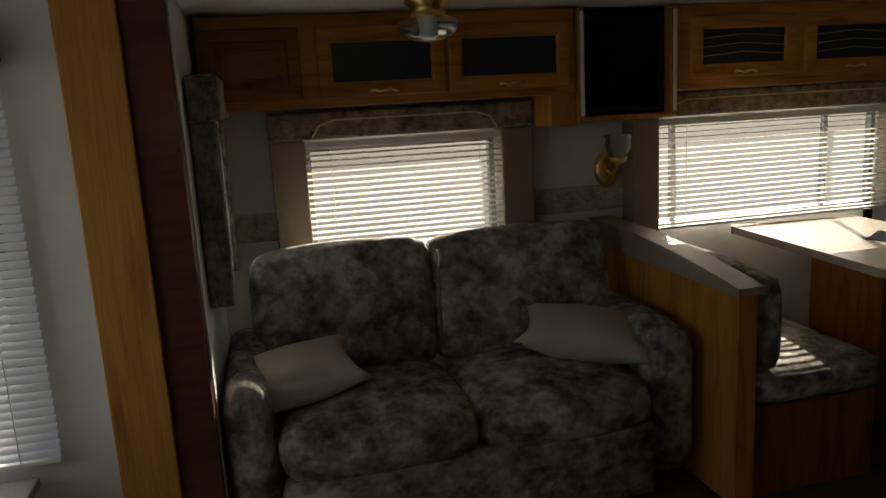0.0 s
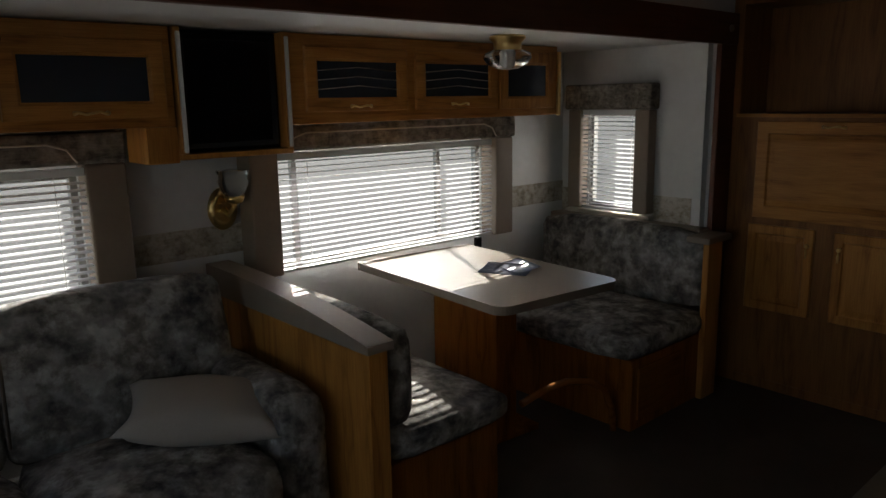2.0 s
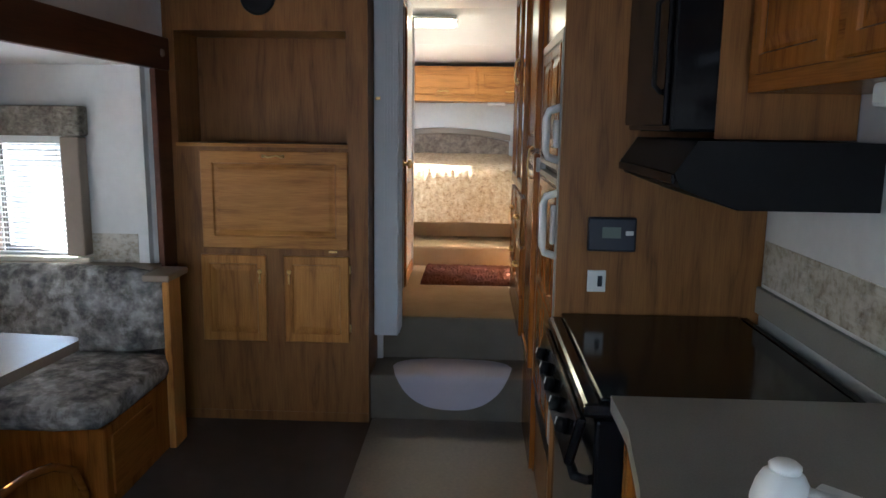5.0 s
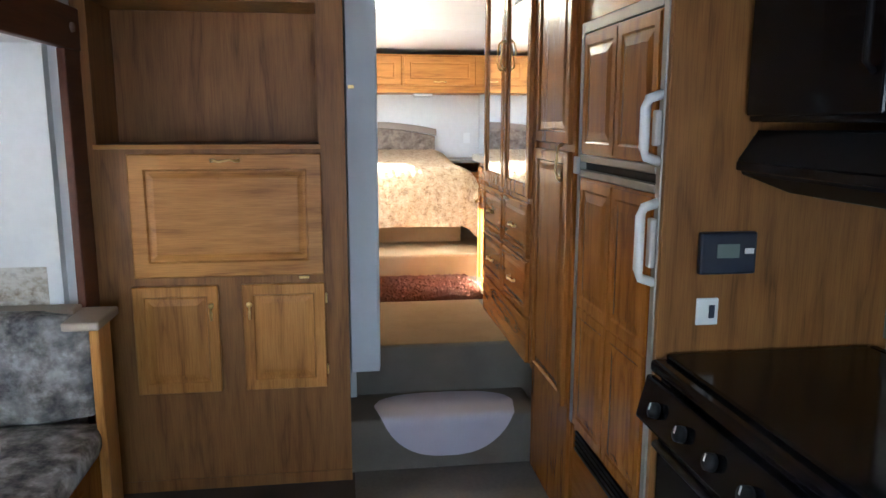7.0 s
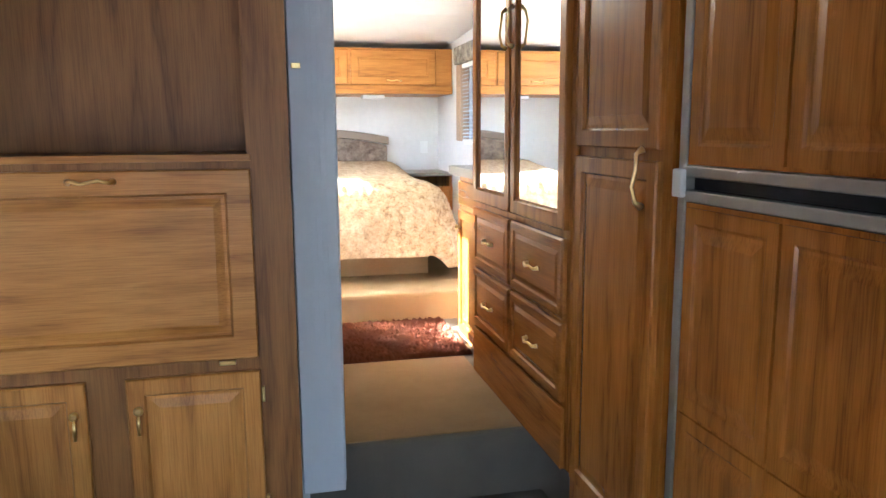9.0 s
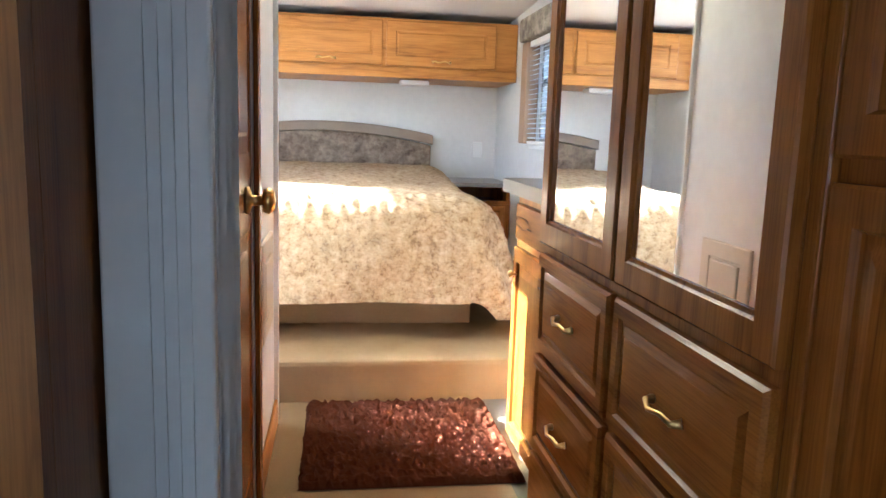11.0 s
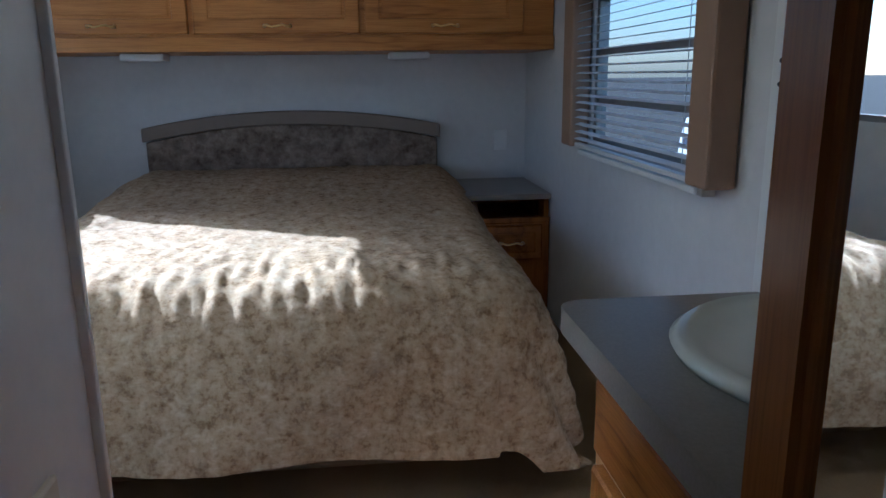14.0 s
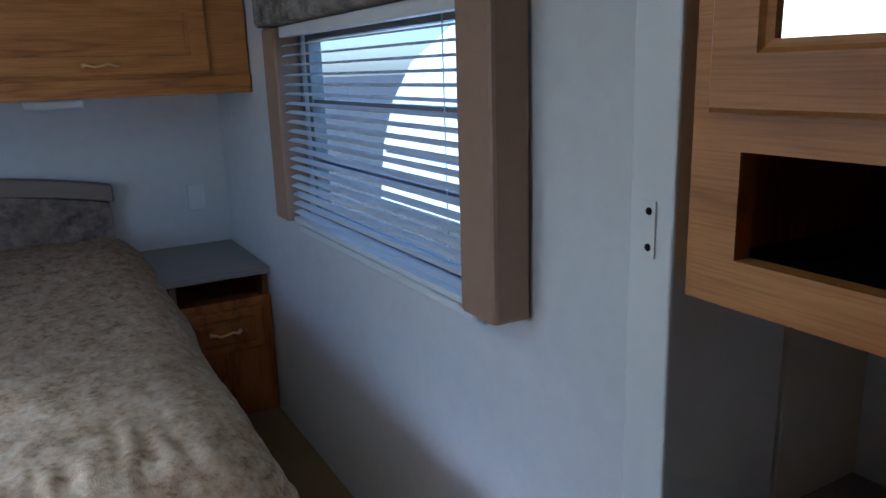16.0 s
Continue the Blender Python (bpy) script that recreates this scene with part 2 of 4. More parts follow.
def floral(name, stops, scale, rough=0.9, weave=260):
    """A woven floral print: blotches of leaf and flower colours at two sizes."""
    m, t, b = material(name, rough)
    b.inputs["Specular IOR Level"].default_value = 0.12
    v = coords(t)
    vo = t.nodes.new("ShaderNodeTexVoronoi")
    vo.feature, vo.inputs["Scale"].default_value = "SMOOTH_F1", scale * 1.3
    dist = mixed(t, 0.12, v, node(t, "ShaderNodeTexNoise", Scale=scale).outputs["Color"])
    t.links.new(dist, vo.inputs["Vector"])
    n1, n2 = noise_tex(t, v, scale, 5, 0.65), noise_tex(t, v, scale * 3.1, 4, 0.6)
    a = ramp(t, n1, [(p, c) for p, c in stops])
    c2 = ramp(t, n2, [(0.36, stops[0][1]), (0.5, stops[len(stops) // 2][1]), (0.66, stops[-1][1])])
    c = mixed(t, 0.42, a, c2)
    c = mixed(t, 0.35, c, ramp(t, vo.outputs["Distance"], [(0.05, stops[-1][1]), (0.5, stops[1][1])]))
    t.links.new(c, b.inputs["Base Color"])
    bump(t, b, noise_tex(t, v, weave, 2), 0.5, 0.002)
    return m


sofa_cloth = floral("tapestry_upholstery", [(0.40, (0.018, 0.022, 0.032)), (0.46, (0.10, 0.092, 0.085)), (0.53, (0.23, 0.21, 0.18)), (0.60, (0.60, 0.58, 0.54))], 8)
border_print = floral("floral_border_print", [(0.38, (0.10, 0.07, 0.04)), (0.46, (0.35, 0.30, 0.22)), (0.54, (0.55, 0.52, 0.45)), (0.66, (0.62, 0.60, 0.55))], 13, 0.6)
valance_cloth = floral("floral_valance_cloth", [(0.36, (0.04, 0.035, 0.03)), (0.46, (0.13, 0.11, 0.09)), (0.55, (0.27, 0.24, 0.19)), (0.64, (0.45, 0.42, 0.36))], 14)
bed_cloth = floral("bedspread_print", [(0.38, (0.10, 0.05, 0.018)), (0.45, (0.34, 0.235, 0.125)), (0.54, (0.48, 0.37, 0.235)), (0.66, (0.58, 0.48, 0.34))], 26)
head_cloth = floral("headboard_tapestry", [(0.38, (0.06, 0.042, 0.028)), (0.46, (0.17, 0.125, 0.09)), (0.55, (0.27, 0.21, 0.155)), (0.64, (0.42, 0.35, 0.27))], 13)


def slat_material(name, colour):
    m, t, b = material(name, 0.9)
    b.inputs["Base Color"].default_value = (*colour, 1)
    b.inputs["Specular IOR Level"].default_value = 0.05
    return m


# Same white slats twice; the second carries bluish daylight in its base colour.
slat_white, slat_sky_tint = slat_material("neutral_blind_slat", (0.74, 0.74, 0.74)), slat_material("sky_tinted_blind_slat", (0.72, 0.74, 0.78))


def glassy(name, colour, rough, ior=1.45):
    m, t, b = material(name, rough)
    b.inputs["Base Color"].default_value = (*colour, 1)
    b.inputs["Transmission Weight"].default_value = 1.0
    b.inputs["IOR"].default_value = ior
    return m


pane_glass = glassy("window_glass", (0.93, 0.95, 0.96), 0.0, 1.1)
shade_glass = glassy("clear_ribbed_glass", (0.95, 0.95, 0.93), 0.12)
dark_glass, _t, _b = material("smoked_cabinet_glass", 0.1)
_b.inputs["Base Color"].default_value = (0.035, 0.045, 0.06, 1)
mirror, _t, _b = material("mirror_silver", 0.015, 1.0)
_b.inputs["Base Color"].default_value = (0.86, 0.87, 0.86, 1)
lens_glow, _t, _b = material("lit_lamp_lens", 0.5)
_b.inputs["Base Color"].default_value = (0.9, 0.85, 0.7, 1)
_b.inputs["Emission Color"].default_value, _b.inputs["Emission Strength"].default_value = (1.0, 0.82, 0.5, 1), 2.5
lcd, _t, _b = material("grey_green_display", 0.2)
_b.inputs["Base Color"].default_value = (0.18, 0.22, 0.20, 1)

# ---- shell of the trailer ----
RW, LW, SB = -0.33, 2.12, 3.08            # inner faces: kitchen wall, slide-out side wall, slide-out back wall
SX0, SX1, ST = -0.52, 3.42, 1.77          # slide-out ends and its ceiling
HALL, PLAT, TOP = 0.465, 0.62, 2.32       # raised hall floor, bed platform, main ceiling
BW, BL, FRONT, REAR = -0.175, 2.02, 7.68, -2.5


def wall_across_y(name, x0, x1, y0, y1, z0, z1, holes=(), mat=None, label=""):
    return structure(name, welded(boxes(*[(a, b, y0, y1, c, d) for a, b, c, d in slab_with_holes(x0, x1, z0, z1, list(holes))])), mat or wall_white, label, "wall")


def wall_across_x(name, x0, x1, y0, y1, z0, z1, holes=(), mat=None, label=""):
    return structure(name, welded(boxes(*[(x0, x1, a, b, c, d) for a, b, c, d in slab_with_holes(y0, y1, z0, z1, list(holes))])), mat or wall_white, label, "wall")


W1, W2 = (-0.14, 0.69, 0.80, 1.28), (1.43, 2.72, 0.79, 1.29)
W3 = (2.53, 2.885, 0.885, 1.43)
W0 = (2.42, 2.86, 0.85, 1.40)
W4 = (-1.78, -1.0, 0.50, 1.58)
WB, WL = (5.73, 6.66, 1.41, 1.91), (5.55, 7.03, 1.46, 2.05)
WR = (0.2, 1.7, 0.97, 1.73)

structure("floor", boxes((REAR, 3.62, 1.12, LW, -0.05, 0.0), (SX0, SX1, LW, SB, -0.05, 0.0)), carpet_brown, "worn dark brown carpet in the living area", "floor")
structure("floor_vinyl", boxes((REAR, 3.62, RW, 1.12, -0.05, 0.003)), vinyl_floor, "worn brown vinyl floor along the kitchen", "floor")
structure("stair_lower", boxes((3.62, 3.96, 0.30, 1.16, -0.05, 0.235), bevel=0.012), carpet_grey, "carpeted lower step, grey-beige", "step")
structure("floor_hall", boxes((3.93, 5.45, RW, 1.12, 0.05, HALL), bevel=0.012), carpet_grey, "carpeted raised hall floor edge", "floor")
structure("floor_hall_carpet", boxes((3.945, 5.45, 0.37, 1.058, HALL - 0.01, HALL + 0.004)), carpet_tan, "tan carpet in the raised hall", "floor")
structure("floor_bedroom", boxes((5.43, FRONT, BW, BL, 0.2, PLAT), bevel=0.018), carpet_tan, "tan carpeted bed platform with one step", "floor")

wall_across_y("wall_slide_back", SX0 - 0.05, SX1 + 0.05, SB, SB + 0.05, -0.05, ST, [W1, W2], label="mottled white wallboard behind sofa and dinette")
wall_across_x("wall_slide_front_end", SX1, SX1 + 0.05, LW + 0.05, SB, -0.05, ST, [W3], label="mottled white end wall of the slide-out")
wall_across_x("wall_slide_rear_end", SX0 - 0.05, SX0, LW + 0.05, SB, -0.05, ST, [W0], label="shaded white end wall of the slide-out")
structure("ceiling_slide", boxes((SX0 - 0.05, SX1 + 0.05, LW + 0.05, SB + 0.05, ST, ST + 0.05)), ceiling_white, "white ceiling of the slide-out", "ceiling")
wall_across_y("wall_left", REAR, 3.62, LW, LW + 0.05, -0.05, TOP, [(SX0 - 0.05, SX1 + 0.05, -0.05, ST), W4], label="white side wall with slide-out opening")
wall_across_y("wall_right", REAR, 5.22, RW - 0.05, RW, -0.05, TOP + 0.1, label="mottled white kitchen side wall")
wall_across_x("wall_rear", REAR - 0.05, REAR, RW - 0.05, LW + 0.05, -0.05, TOP, [WR], label="plain white rear wall, unseen, with an assumed window")
wall_across_y("wall_bedroom_right", 5.22, FRONT, BW - 0.05, BW, 0.2, TOP + 0.1, [WB], label="pale blue-white bedroom wall with window")
wall_across_y("wall_bedroom_left", 3.90, FRONT, BL, BL + 0.05, 0.0, TOP + 0.1, [WL], label="pale bedroom wall with window")
wall_across_x("wall_bedroom_front", FRONT, FRONT + 0.05, BW - 0.05, BL + 0.05, 0.2, TOP + 0.1, label="pale blue-white wall behind the bed")
wall_across_y("wall_bath", 3.945, 5.24, 1.06, 1.10, 0.0, TOP, [(3.99, 4.67, HALL, 2.22)], label="white partition of the bathroom")
wall_across_x("wall_bath_front", 5.20, 5.24, 1.10, BL, 0.2, TOP, label="white bathroom wall towards the bed")
wall_across_x("wall_bath_rear", 3.90, 3.94, 1.10, BL, 0.0, TOP, label="plain bathroom wall")
structure("floor_bath", boxes((3.94, 5.2, 1.10, BL, HALL - 0.05, HALL)), vinyl_floor, "vinyl bathroom floor", "floor")
wall_across_y("wall_stair_side", 3.62, 3.90, BL + 0.10, BL + 0.15, -0.05, TOP, label="plain wall behind the cabinet")
structure("ceiling", boxes((REAR, 5.3, RW, LW, TOP, TOP + 0.05)), ceiling_white, "white panelled ceiling", "ceiling")
bm = bmesh.new()
prof = [(5.3, TOP), (6.2, 2.17), (FRONT + 0.05, 2.10)]
for (xa, za), (xb, zb) in zip(prof, prof[1:]):
    v = [bm.verts.new(p) for p in ((xa, BW, za), (xb, BW, zb), (xb, BL, zb), (xa, BL, za), (xa, BW, za + 0.05), (xb, BW, zb + 0.05), (xb, BL, zb + 0.05), (xa, BL, za + 0.05))]
    for q in ((0, 1, 2, 3), (7, 6, 5, 4), (0, 4, 5, 1), (1, 5, 6, 2), (2, 6, 7, 3), (3, 7, 4, 0)):
        bm.faces.new([v[k] for k in q])
structure("ceiling_bedroom", bm, ceiling_white, "white sloping bedroom ceiling", "ceiling")

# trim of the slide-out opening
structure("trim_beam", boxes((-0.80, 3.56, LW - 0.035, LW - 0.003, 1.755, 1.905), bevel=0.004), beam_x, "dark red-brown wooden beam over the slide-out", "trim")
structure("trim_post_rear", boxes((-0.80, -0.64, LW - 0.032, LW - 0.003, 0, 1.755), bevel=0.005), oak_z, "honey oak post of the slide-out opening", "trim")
# Dark strip stands in for the shadow and curtain edge beside the post.
structure("trim_shade_rear", boxes((-0.639, -0.525, LW - 0.012, LW - 0.002, 0, 1.735), (-0.568, -0.525, LW - 0.002, LW + 0.06, 0, 1.735)), beam_x, "dark strip for the shaded curtain edge beside the rear post", "trim")
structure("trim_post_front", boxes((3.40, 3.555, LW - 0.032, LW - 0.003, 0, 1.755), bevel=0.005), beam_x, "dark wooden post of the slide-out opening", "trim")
structure("border_back", boxes((SX0, W1[0] - 0.02, SB - 0.004, SB, 0.90, 1.02), (W1[1] + 0.02, W2[0] - 0.02, SB - 0.004, SB, 0.90, 1.02), (W2[1] + 0.02, SX1, SB - 0.004, SB, 0.90, 1.02)), border_print, "floral wallpaper border", "trim")
structure("border_end", boxes((SX1 - 0.004, SX1, LW + 0.1, W3[0] - 0.02, 0.82, 0.98), (SX1 - 0.004, SX1, W3[1] + 0.02, SB - 0.004, 0.82, 0.98)), border_print, "floral wallpaper border", "trim")
structure("border_kitchen", boxes((0.3, 2.38, RW, RW + 0.004, 1.02, 1.16)), border_print, "floral wallpaper border", "trim")
structure("trim_jamb", boxes((5.175, 5.232, BW, 0.0, PLAT - 0.16, 2.25), bevel=0.003), white_plastic, "white door jamb with a strike hole", "trim")
structure("trim_corner", boxes((5.235, 5.25, 1.045, 1.07, HALL, 2.25), bevel=0.003), white_plastic, "white corner strip", "trim")


# ---- windows, blinds, curtains ----
def window(name, axis, hole, face, out, bars=(), label="aluminium-framed window"):
    """A window in a wall: axis 'y' for walls across y. hole: u0, u1, z0, z1; face: the wall's inner face; out: +1 or -1, the way outside."""
    u0, u1, z0, z1 = hole
    at = ((u0 + u1) / 2, face, z0) if axis == "y" else (face, (u0 + u1) / 2, z0)
    w = thing(name, at, label, "window", kind="structure")

    def bx(bm, a, b, d0, d1, c, d, bevel=0.0):
        d0, d1 = sorted((face + out * d0, face + out * d1))
        return box(bm, a, b, d0, d1, c, d, bevel) if axis == "y" else box(bm, d0, d1, a, b, c, d, bevel)

    fr = bmesh.new()
    for a, b, c, d in ((u0, u0 + 0.025, z0, z1), (u1 - 0.025, u1, z0, z1), (u0 + 0.025, u1 - 0.025, z0, z0 + 0.025), (u0 + 0.025, u1 - 0.025, z1 - 0.025, z1)):
        bx(fr, a, b, 0.012, 0.048, c, d)
    part("window_frame", fr, alu, w)
    for s, p in bars:
        b = bmesh.new()
        if s == "v":
            bx(b, p - 0.012, p + 0.012, 0.018, 0.042, z0 + 0.026, z1 - 0.026)
        else:
            bx(b, u0 + 0.026, u1 - 0.026, 0.018, 0.042, p - 0.01, p + 0.01)
        part("mullion", b, alu, w)
    p = part("pane", bx(bmesh.new(), u0 + 0.026, u1 - 0.026, 0.028, 0.031, z0 + 0.026, z1 - 0.026), pane_glass, w)
    p.visible_shadow = False
    return w


def blind(axis, u0, u1, z0, z1, depth, pitch, tilt, inward, label, paint=None):
    """A venetian blind: headrail, one object a slat, bottom rail, cords. inward: the sign of the way into the room."""
    at = ((u0 + u1) / 2, depth, z0) if axis == "y" else (depth, (u0 + u1) / 2, z0)
    w = thing("venetian_blind", at, label, "blind")
    L, turn = u1 - u0, pose(0, 0, 0, 0, 0, 0 if axis == "y" else 90)
    mid = Matrix.Translation((*at[:2], 0))
    bm = bmesh.new()
    n = 4
    rows = []
    for k in range(n + 1):
        s = (k / n - 0.5) * 0.0255
        bow = 0.0022 * (1 - (2 * k / n - 1) ** 2)
        y, z = s * math.cos(tilt) - bow * math.sin(tilt), s * math.sin(tilt) + bow * math.cos(tilt)
        rows.append([bm.verts.new((e * L / 2, y, z)) for e in (-1, 1)])
    for p, q in zip(rows, rows[1:]):
        bm.faces.new((p[0], p[1], q[1], q[0])).smooth = True
    me = bpy.data.meshes.new("slat")
    bm.to_mesh(me)
    bm.free()
    me.materials.append(paint or slat_white)
    z = z0 + 0.03
    rnd = random.Random(int(u0 * 100))
    while z < z1 - 0.03:
        s = new("slat", me)
        s.parent, s.matrix_parent_inverse = w, Matrix.Translation(-w.location)
        s.matrix_basis = mid @ Matrix.Translation((0, 0, z)) @ turn @ pose(0, 0, 0, rnd.uniform(-2, 2), rnd.uniform(-0.12, 0.12), 0)
        z += pitch
    part("headrail", shifted(box(bmesh.new(), -L / 2, L / 2, -0.014, 0.014, z1 - 0.028, z1, 0.002), mid @ turn), white_plastic, w)
    part("bottom_rail", shifted(box(bmesh.new(), -L / 2, L / 2, -0.011, 0.011, z0, z0 + 0.014, 0.003), mid @ turn), white_plastic, w)
    for e in (-0.38, 0.38):
        part("cord", shifted(tube([(e * L, -0.014, z0 + 0.01), (e * L, -0.014, z1 - 0.02)], 0.0012, 5), mid @ turn), white_plastic, w)
    return w


def surround(name, axis, u0, u1, z0, z1, face, inward, width, depth, top, mat_side, mat_top, label, wire=False, skip_low=0.0, lip=0.0):
    """Padded side panels and a valance that box a window in."""
    at = ((u0 + u1) / 2, face, z0) if axis == "y" else (face, (u0 + u1) / 2, z0)
    w = thing(name, at, label, "curtain")

    def bx(a, b, d0, d1, c, d, bevel=0.008):
        d0, d1 = sorted((face + inward * d0, face + inward * d1))
        bm = bmesh.new()
        return box(bm, a, b, d0, d1, c, d, bevel) if axis == "y" else box(bm, d0, d1, a, b, c, d, bevel)

    part("side_panel", bx(u0 - width, u0, 0.004, depth, z0 + skip_low, z1), mat_side, w)
    part("side_panel", bx(u1, u1 + width, 0.004, depth, z0 + skip_low, z1), mat_side, w)
    part("valance", bx(u0 - width - lip, u1 + width + lip, 0.004, depth + 0.02, z1 + 0.002, z1 + top, 0.012), mat_top, w)
    if wire:
        y = face + inward * (depth + 0.03)
        pts = [(u0 + 0.03, y, z1 + 0.01), (u0 + 0.06, y, z1 + 0.055), (u0 + 0.12, y, z1 + 0.075), (u1 - 0.12, y, z1 + 0.075), (u1 - 0.06, y, z1 + 0.055), (u1 - 0.03, y, z1 + 0.01)]
        part("piping", tube(pts, 0.0035, 6), ivory, w, "pale welt along the valance")
    return w


window("window_1", "y", W1, SB, 1, label="bright window behind the sofa")
window("window_2", "y", W2, SB, 1, [("v", 2.43), ("v", 1.58)], "wide sliding window over the dinette")
window("window_3", "x", W3, SX1, 1, label="narrow window in the slide-out end wall")
window("window_4", "x", W0, SX0, -1, label="narrow window in the shaded end wall")
window("window_5", "y", W4, LW, 1, label="tall side window by the slide-out post")
window("window_6", "y", WB, BW, -1, [("h", 1.72), ("h", 1.56)], "bedroom window with a crossbar")
# Assumed window in the unseen rear wall, around the added fill lamp.
window("window_8", "x", WR, REAR, -1, label="assumed rear window, unseen, added for fill light")
window("window_7", "y", WL, BL, 1, label="bedroom side window")
blind("y", W1[0], W1[1], 0.80, 1.30, SB - 0.075, 0.0245, radians(16), -1, "white venetian blind, half closed, glowing with daylight")
blind("y", W2[0], W2[1], 0.79, 1.30, SB - 0.075, 0.0245, radians(5), -1, "white venetian blind with open slats over the dinette")
blind("x", W3[0], W3[1], 0.88, 1.44, SX1 - 0.05, 0.0245, radians(-9), -1, "narrow white venetian blind, slats half closed")
blind("x", W0[0], W0[1], 0.85, 1.42, SX0 + 0.05, 0.0245, radians(40), 1, "narrow white venetian blind in the shaded corner")
blind("y", W4[0], W4[1] + 0.06, 0.50, 1.60, LW - 0.03, 0.0245, radians(45), -1, "long white venetian blind by the oak post", slat_sky_tint)
blind("y", WB[0], WB[1], 1.40, 1.92, BW + 0.045, 0.0245, radians(-14), 1, "white venetian blind with open slats in the bedroom", slat_sky_tint)
surround("window_surround", "y", W1[0], W1[1], 0.80, 1.31, SB, -1, 0.14, 0.10, 0.11, taupe, valance_cloth, "taupe padded window surround with floral valance", True)
surround("window_surround", "y", W2[0], W2[1], 0.79, 1.31, SB, -1, 0.13, 0.12, 0.11, taupe, valance_cloth, "wide taupe padded window surround with floral valance", True)
surround("window_surround", "x", W3[0], W3[1], 0.87, 1.44, SX1, -1, 0.09, 0.08, 0.14, taupe, valance_cloth, "narrow floral valance with taupe side curtains", skip_low=0.01, lip=0.015)
surround("window_surround", "x", W0[0], W0[1], 0.83, 1.41, SX0, 1, 0.10, 0.08, 0.14, valance_cloth, valance_cloth, "floral curtain in the shaded slide-out corner", lip=0.015)
sill = surround("window_surround", "y", WB[0], WB[1], 1.40, 1.92, BW, 1, 0.105, 0.075, 0.12, taupe_warm, valance_cloth, "taupe boxed bedroom window surround with floral valance")
part("window_sill", boxes((WB[0], WB[1] - 0.02, BW + 0.004, BW + 0.05, 1.375, 1.392), bevel=0.004), white_plastic, sill)
part("blind_clip", boxes((5.71, 5.745, BW + 0.004, BW + 0.04, 1.372, 1.396), bevel=0.004), grey_plastic, sill)
sl = thing("window_sill_shelf", (SX1, 2.72, 0.85), "cream wooden sill below the narrow window", "sill")
part("board", boxes((SX1 - 0.05, SX1 - 0.005, 2.44, 3.0, 0.845, 0.868), bevel=0.004), ivory, sl)


# ---- hardware and cabinet fronts ----
def handle(kind, m, parent, mat=None):
    if kind == "bow":
        bm = tube([(-0.05, -0.004, 0), (-0.042, -0.018, 0.003), (-0.02, -0.024, -0.004), (0.02, -0.024, 0.004), (0.042, -0.018, -0.003), (0.05, -0.004, 0)], [0.008, 0.005, 0.004, 0.004, 0.005, 0.008], 8)
    elif kind == "knob":
        bm = lathe([(0.004, 0), (0.004, -0.012), (0.011, -0.016), (0.011, -0.024), (0.004, -0.028)], axis="y", sides=14)
    elif kind == "drop":
        bm = lathe([(0.010, 0), (0.012, -0.010), (0.006, -0.016)], axis="y", sides=12)
        tube([(0, -0.012, -0.008), (0, -0.014, -0.03), (0, -0.014, -0.06)], [0.002, 0.0055, 0.0035], 8, bm)
    else:
        bm = tube([(0, -0.004, 0.065), (0, -0.02, 0.055), (0.01, -0.026, 0.02), (-0.006, -0.026, -0.02), (0, -0.02, -0.055), (0, -0.004, -0.065)], [0.009, 0.005, 0.004, 0.004, 0.005, 0.009], 8)
    return part("handle", shifted(bm, m), mat or brass, parent)


RAISED = [(0.0, 0.014), (0.004, 0.018), (0.042, 0.018), (0.047, 0.010), (0.055, 0.010), (0.078, 0.016)]
DRAWER = [(0.0, 0.012), (0.006, 0.018), (0.030, 0.018), (0.034, 0.011), (0.040, 0.011), (0.055, 0.016)]
FLATTER = [(0.0, 0.012), (0.005, 0.017), (0.055, 0.017), (0.058, 0.012), (0.066, 0.012), (0.072, 0.015)]
FACE = {"-x": -90, "+y": 180, "-y": 0, "+x": 90}


def front(name, facing, at, w, h, profile, mat, parent, grip=None, grip_at=(0, 0), label=""):
    m = pose(*at, 0, 0, FACE[facing])
    d = part(name, shifted(nested(w, h, profile), m), mat, parent, label)
    if grip:
        depth = max(p[1] for p in profile)
        handle(grip, m @ pose(grip_at[0], -depth + 0.003, grip_at[1]), d)
    return d


def framed_pane(name, facing, at, w, h, stile, mat, glass, parent, grip=None, grip_at=(0, 0)):
    m = pose(*at, 0, 0, FACE[facing])
    bm = bmesh.new()
    rings = []
    for inset, depth in ((0, 0), (0, 0.014), (0.004, 0.018), (stile - 0.010, 0.018), (stile - 0.006, 0.014), (stile, 0.012), (stile, 0)):
        a, b = w / 2 - inset, h / 2 - inset
        rings.append([bm.verts.new((x, -depth, z)) for x, z in ((-a, -b), (a, -b), (a, b), (-a, b))])
    for p, q in zip(rings, rings[1:] + rings[:1]):
        for i in range(4):
            j = (i + 1) % 4
            bm.faces.new((p[i], p[j], q[j], q[i]))
    bmesh.ops.recalc_face_normals(bm, faces=bm.faces)
    d = part(name, shifted(bm, m), mat, parent)
    part("pane", shifted(nested(w - 2 * stile + 0.004, h - 2 * stile + 0.004, [(0, 0.008)]), m), glass, d)
    if grip:
        handle(grip, m @ pose(grip_at[0], -0.016, grip_at[1]), d)
    return d


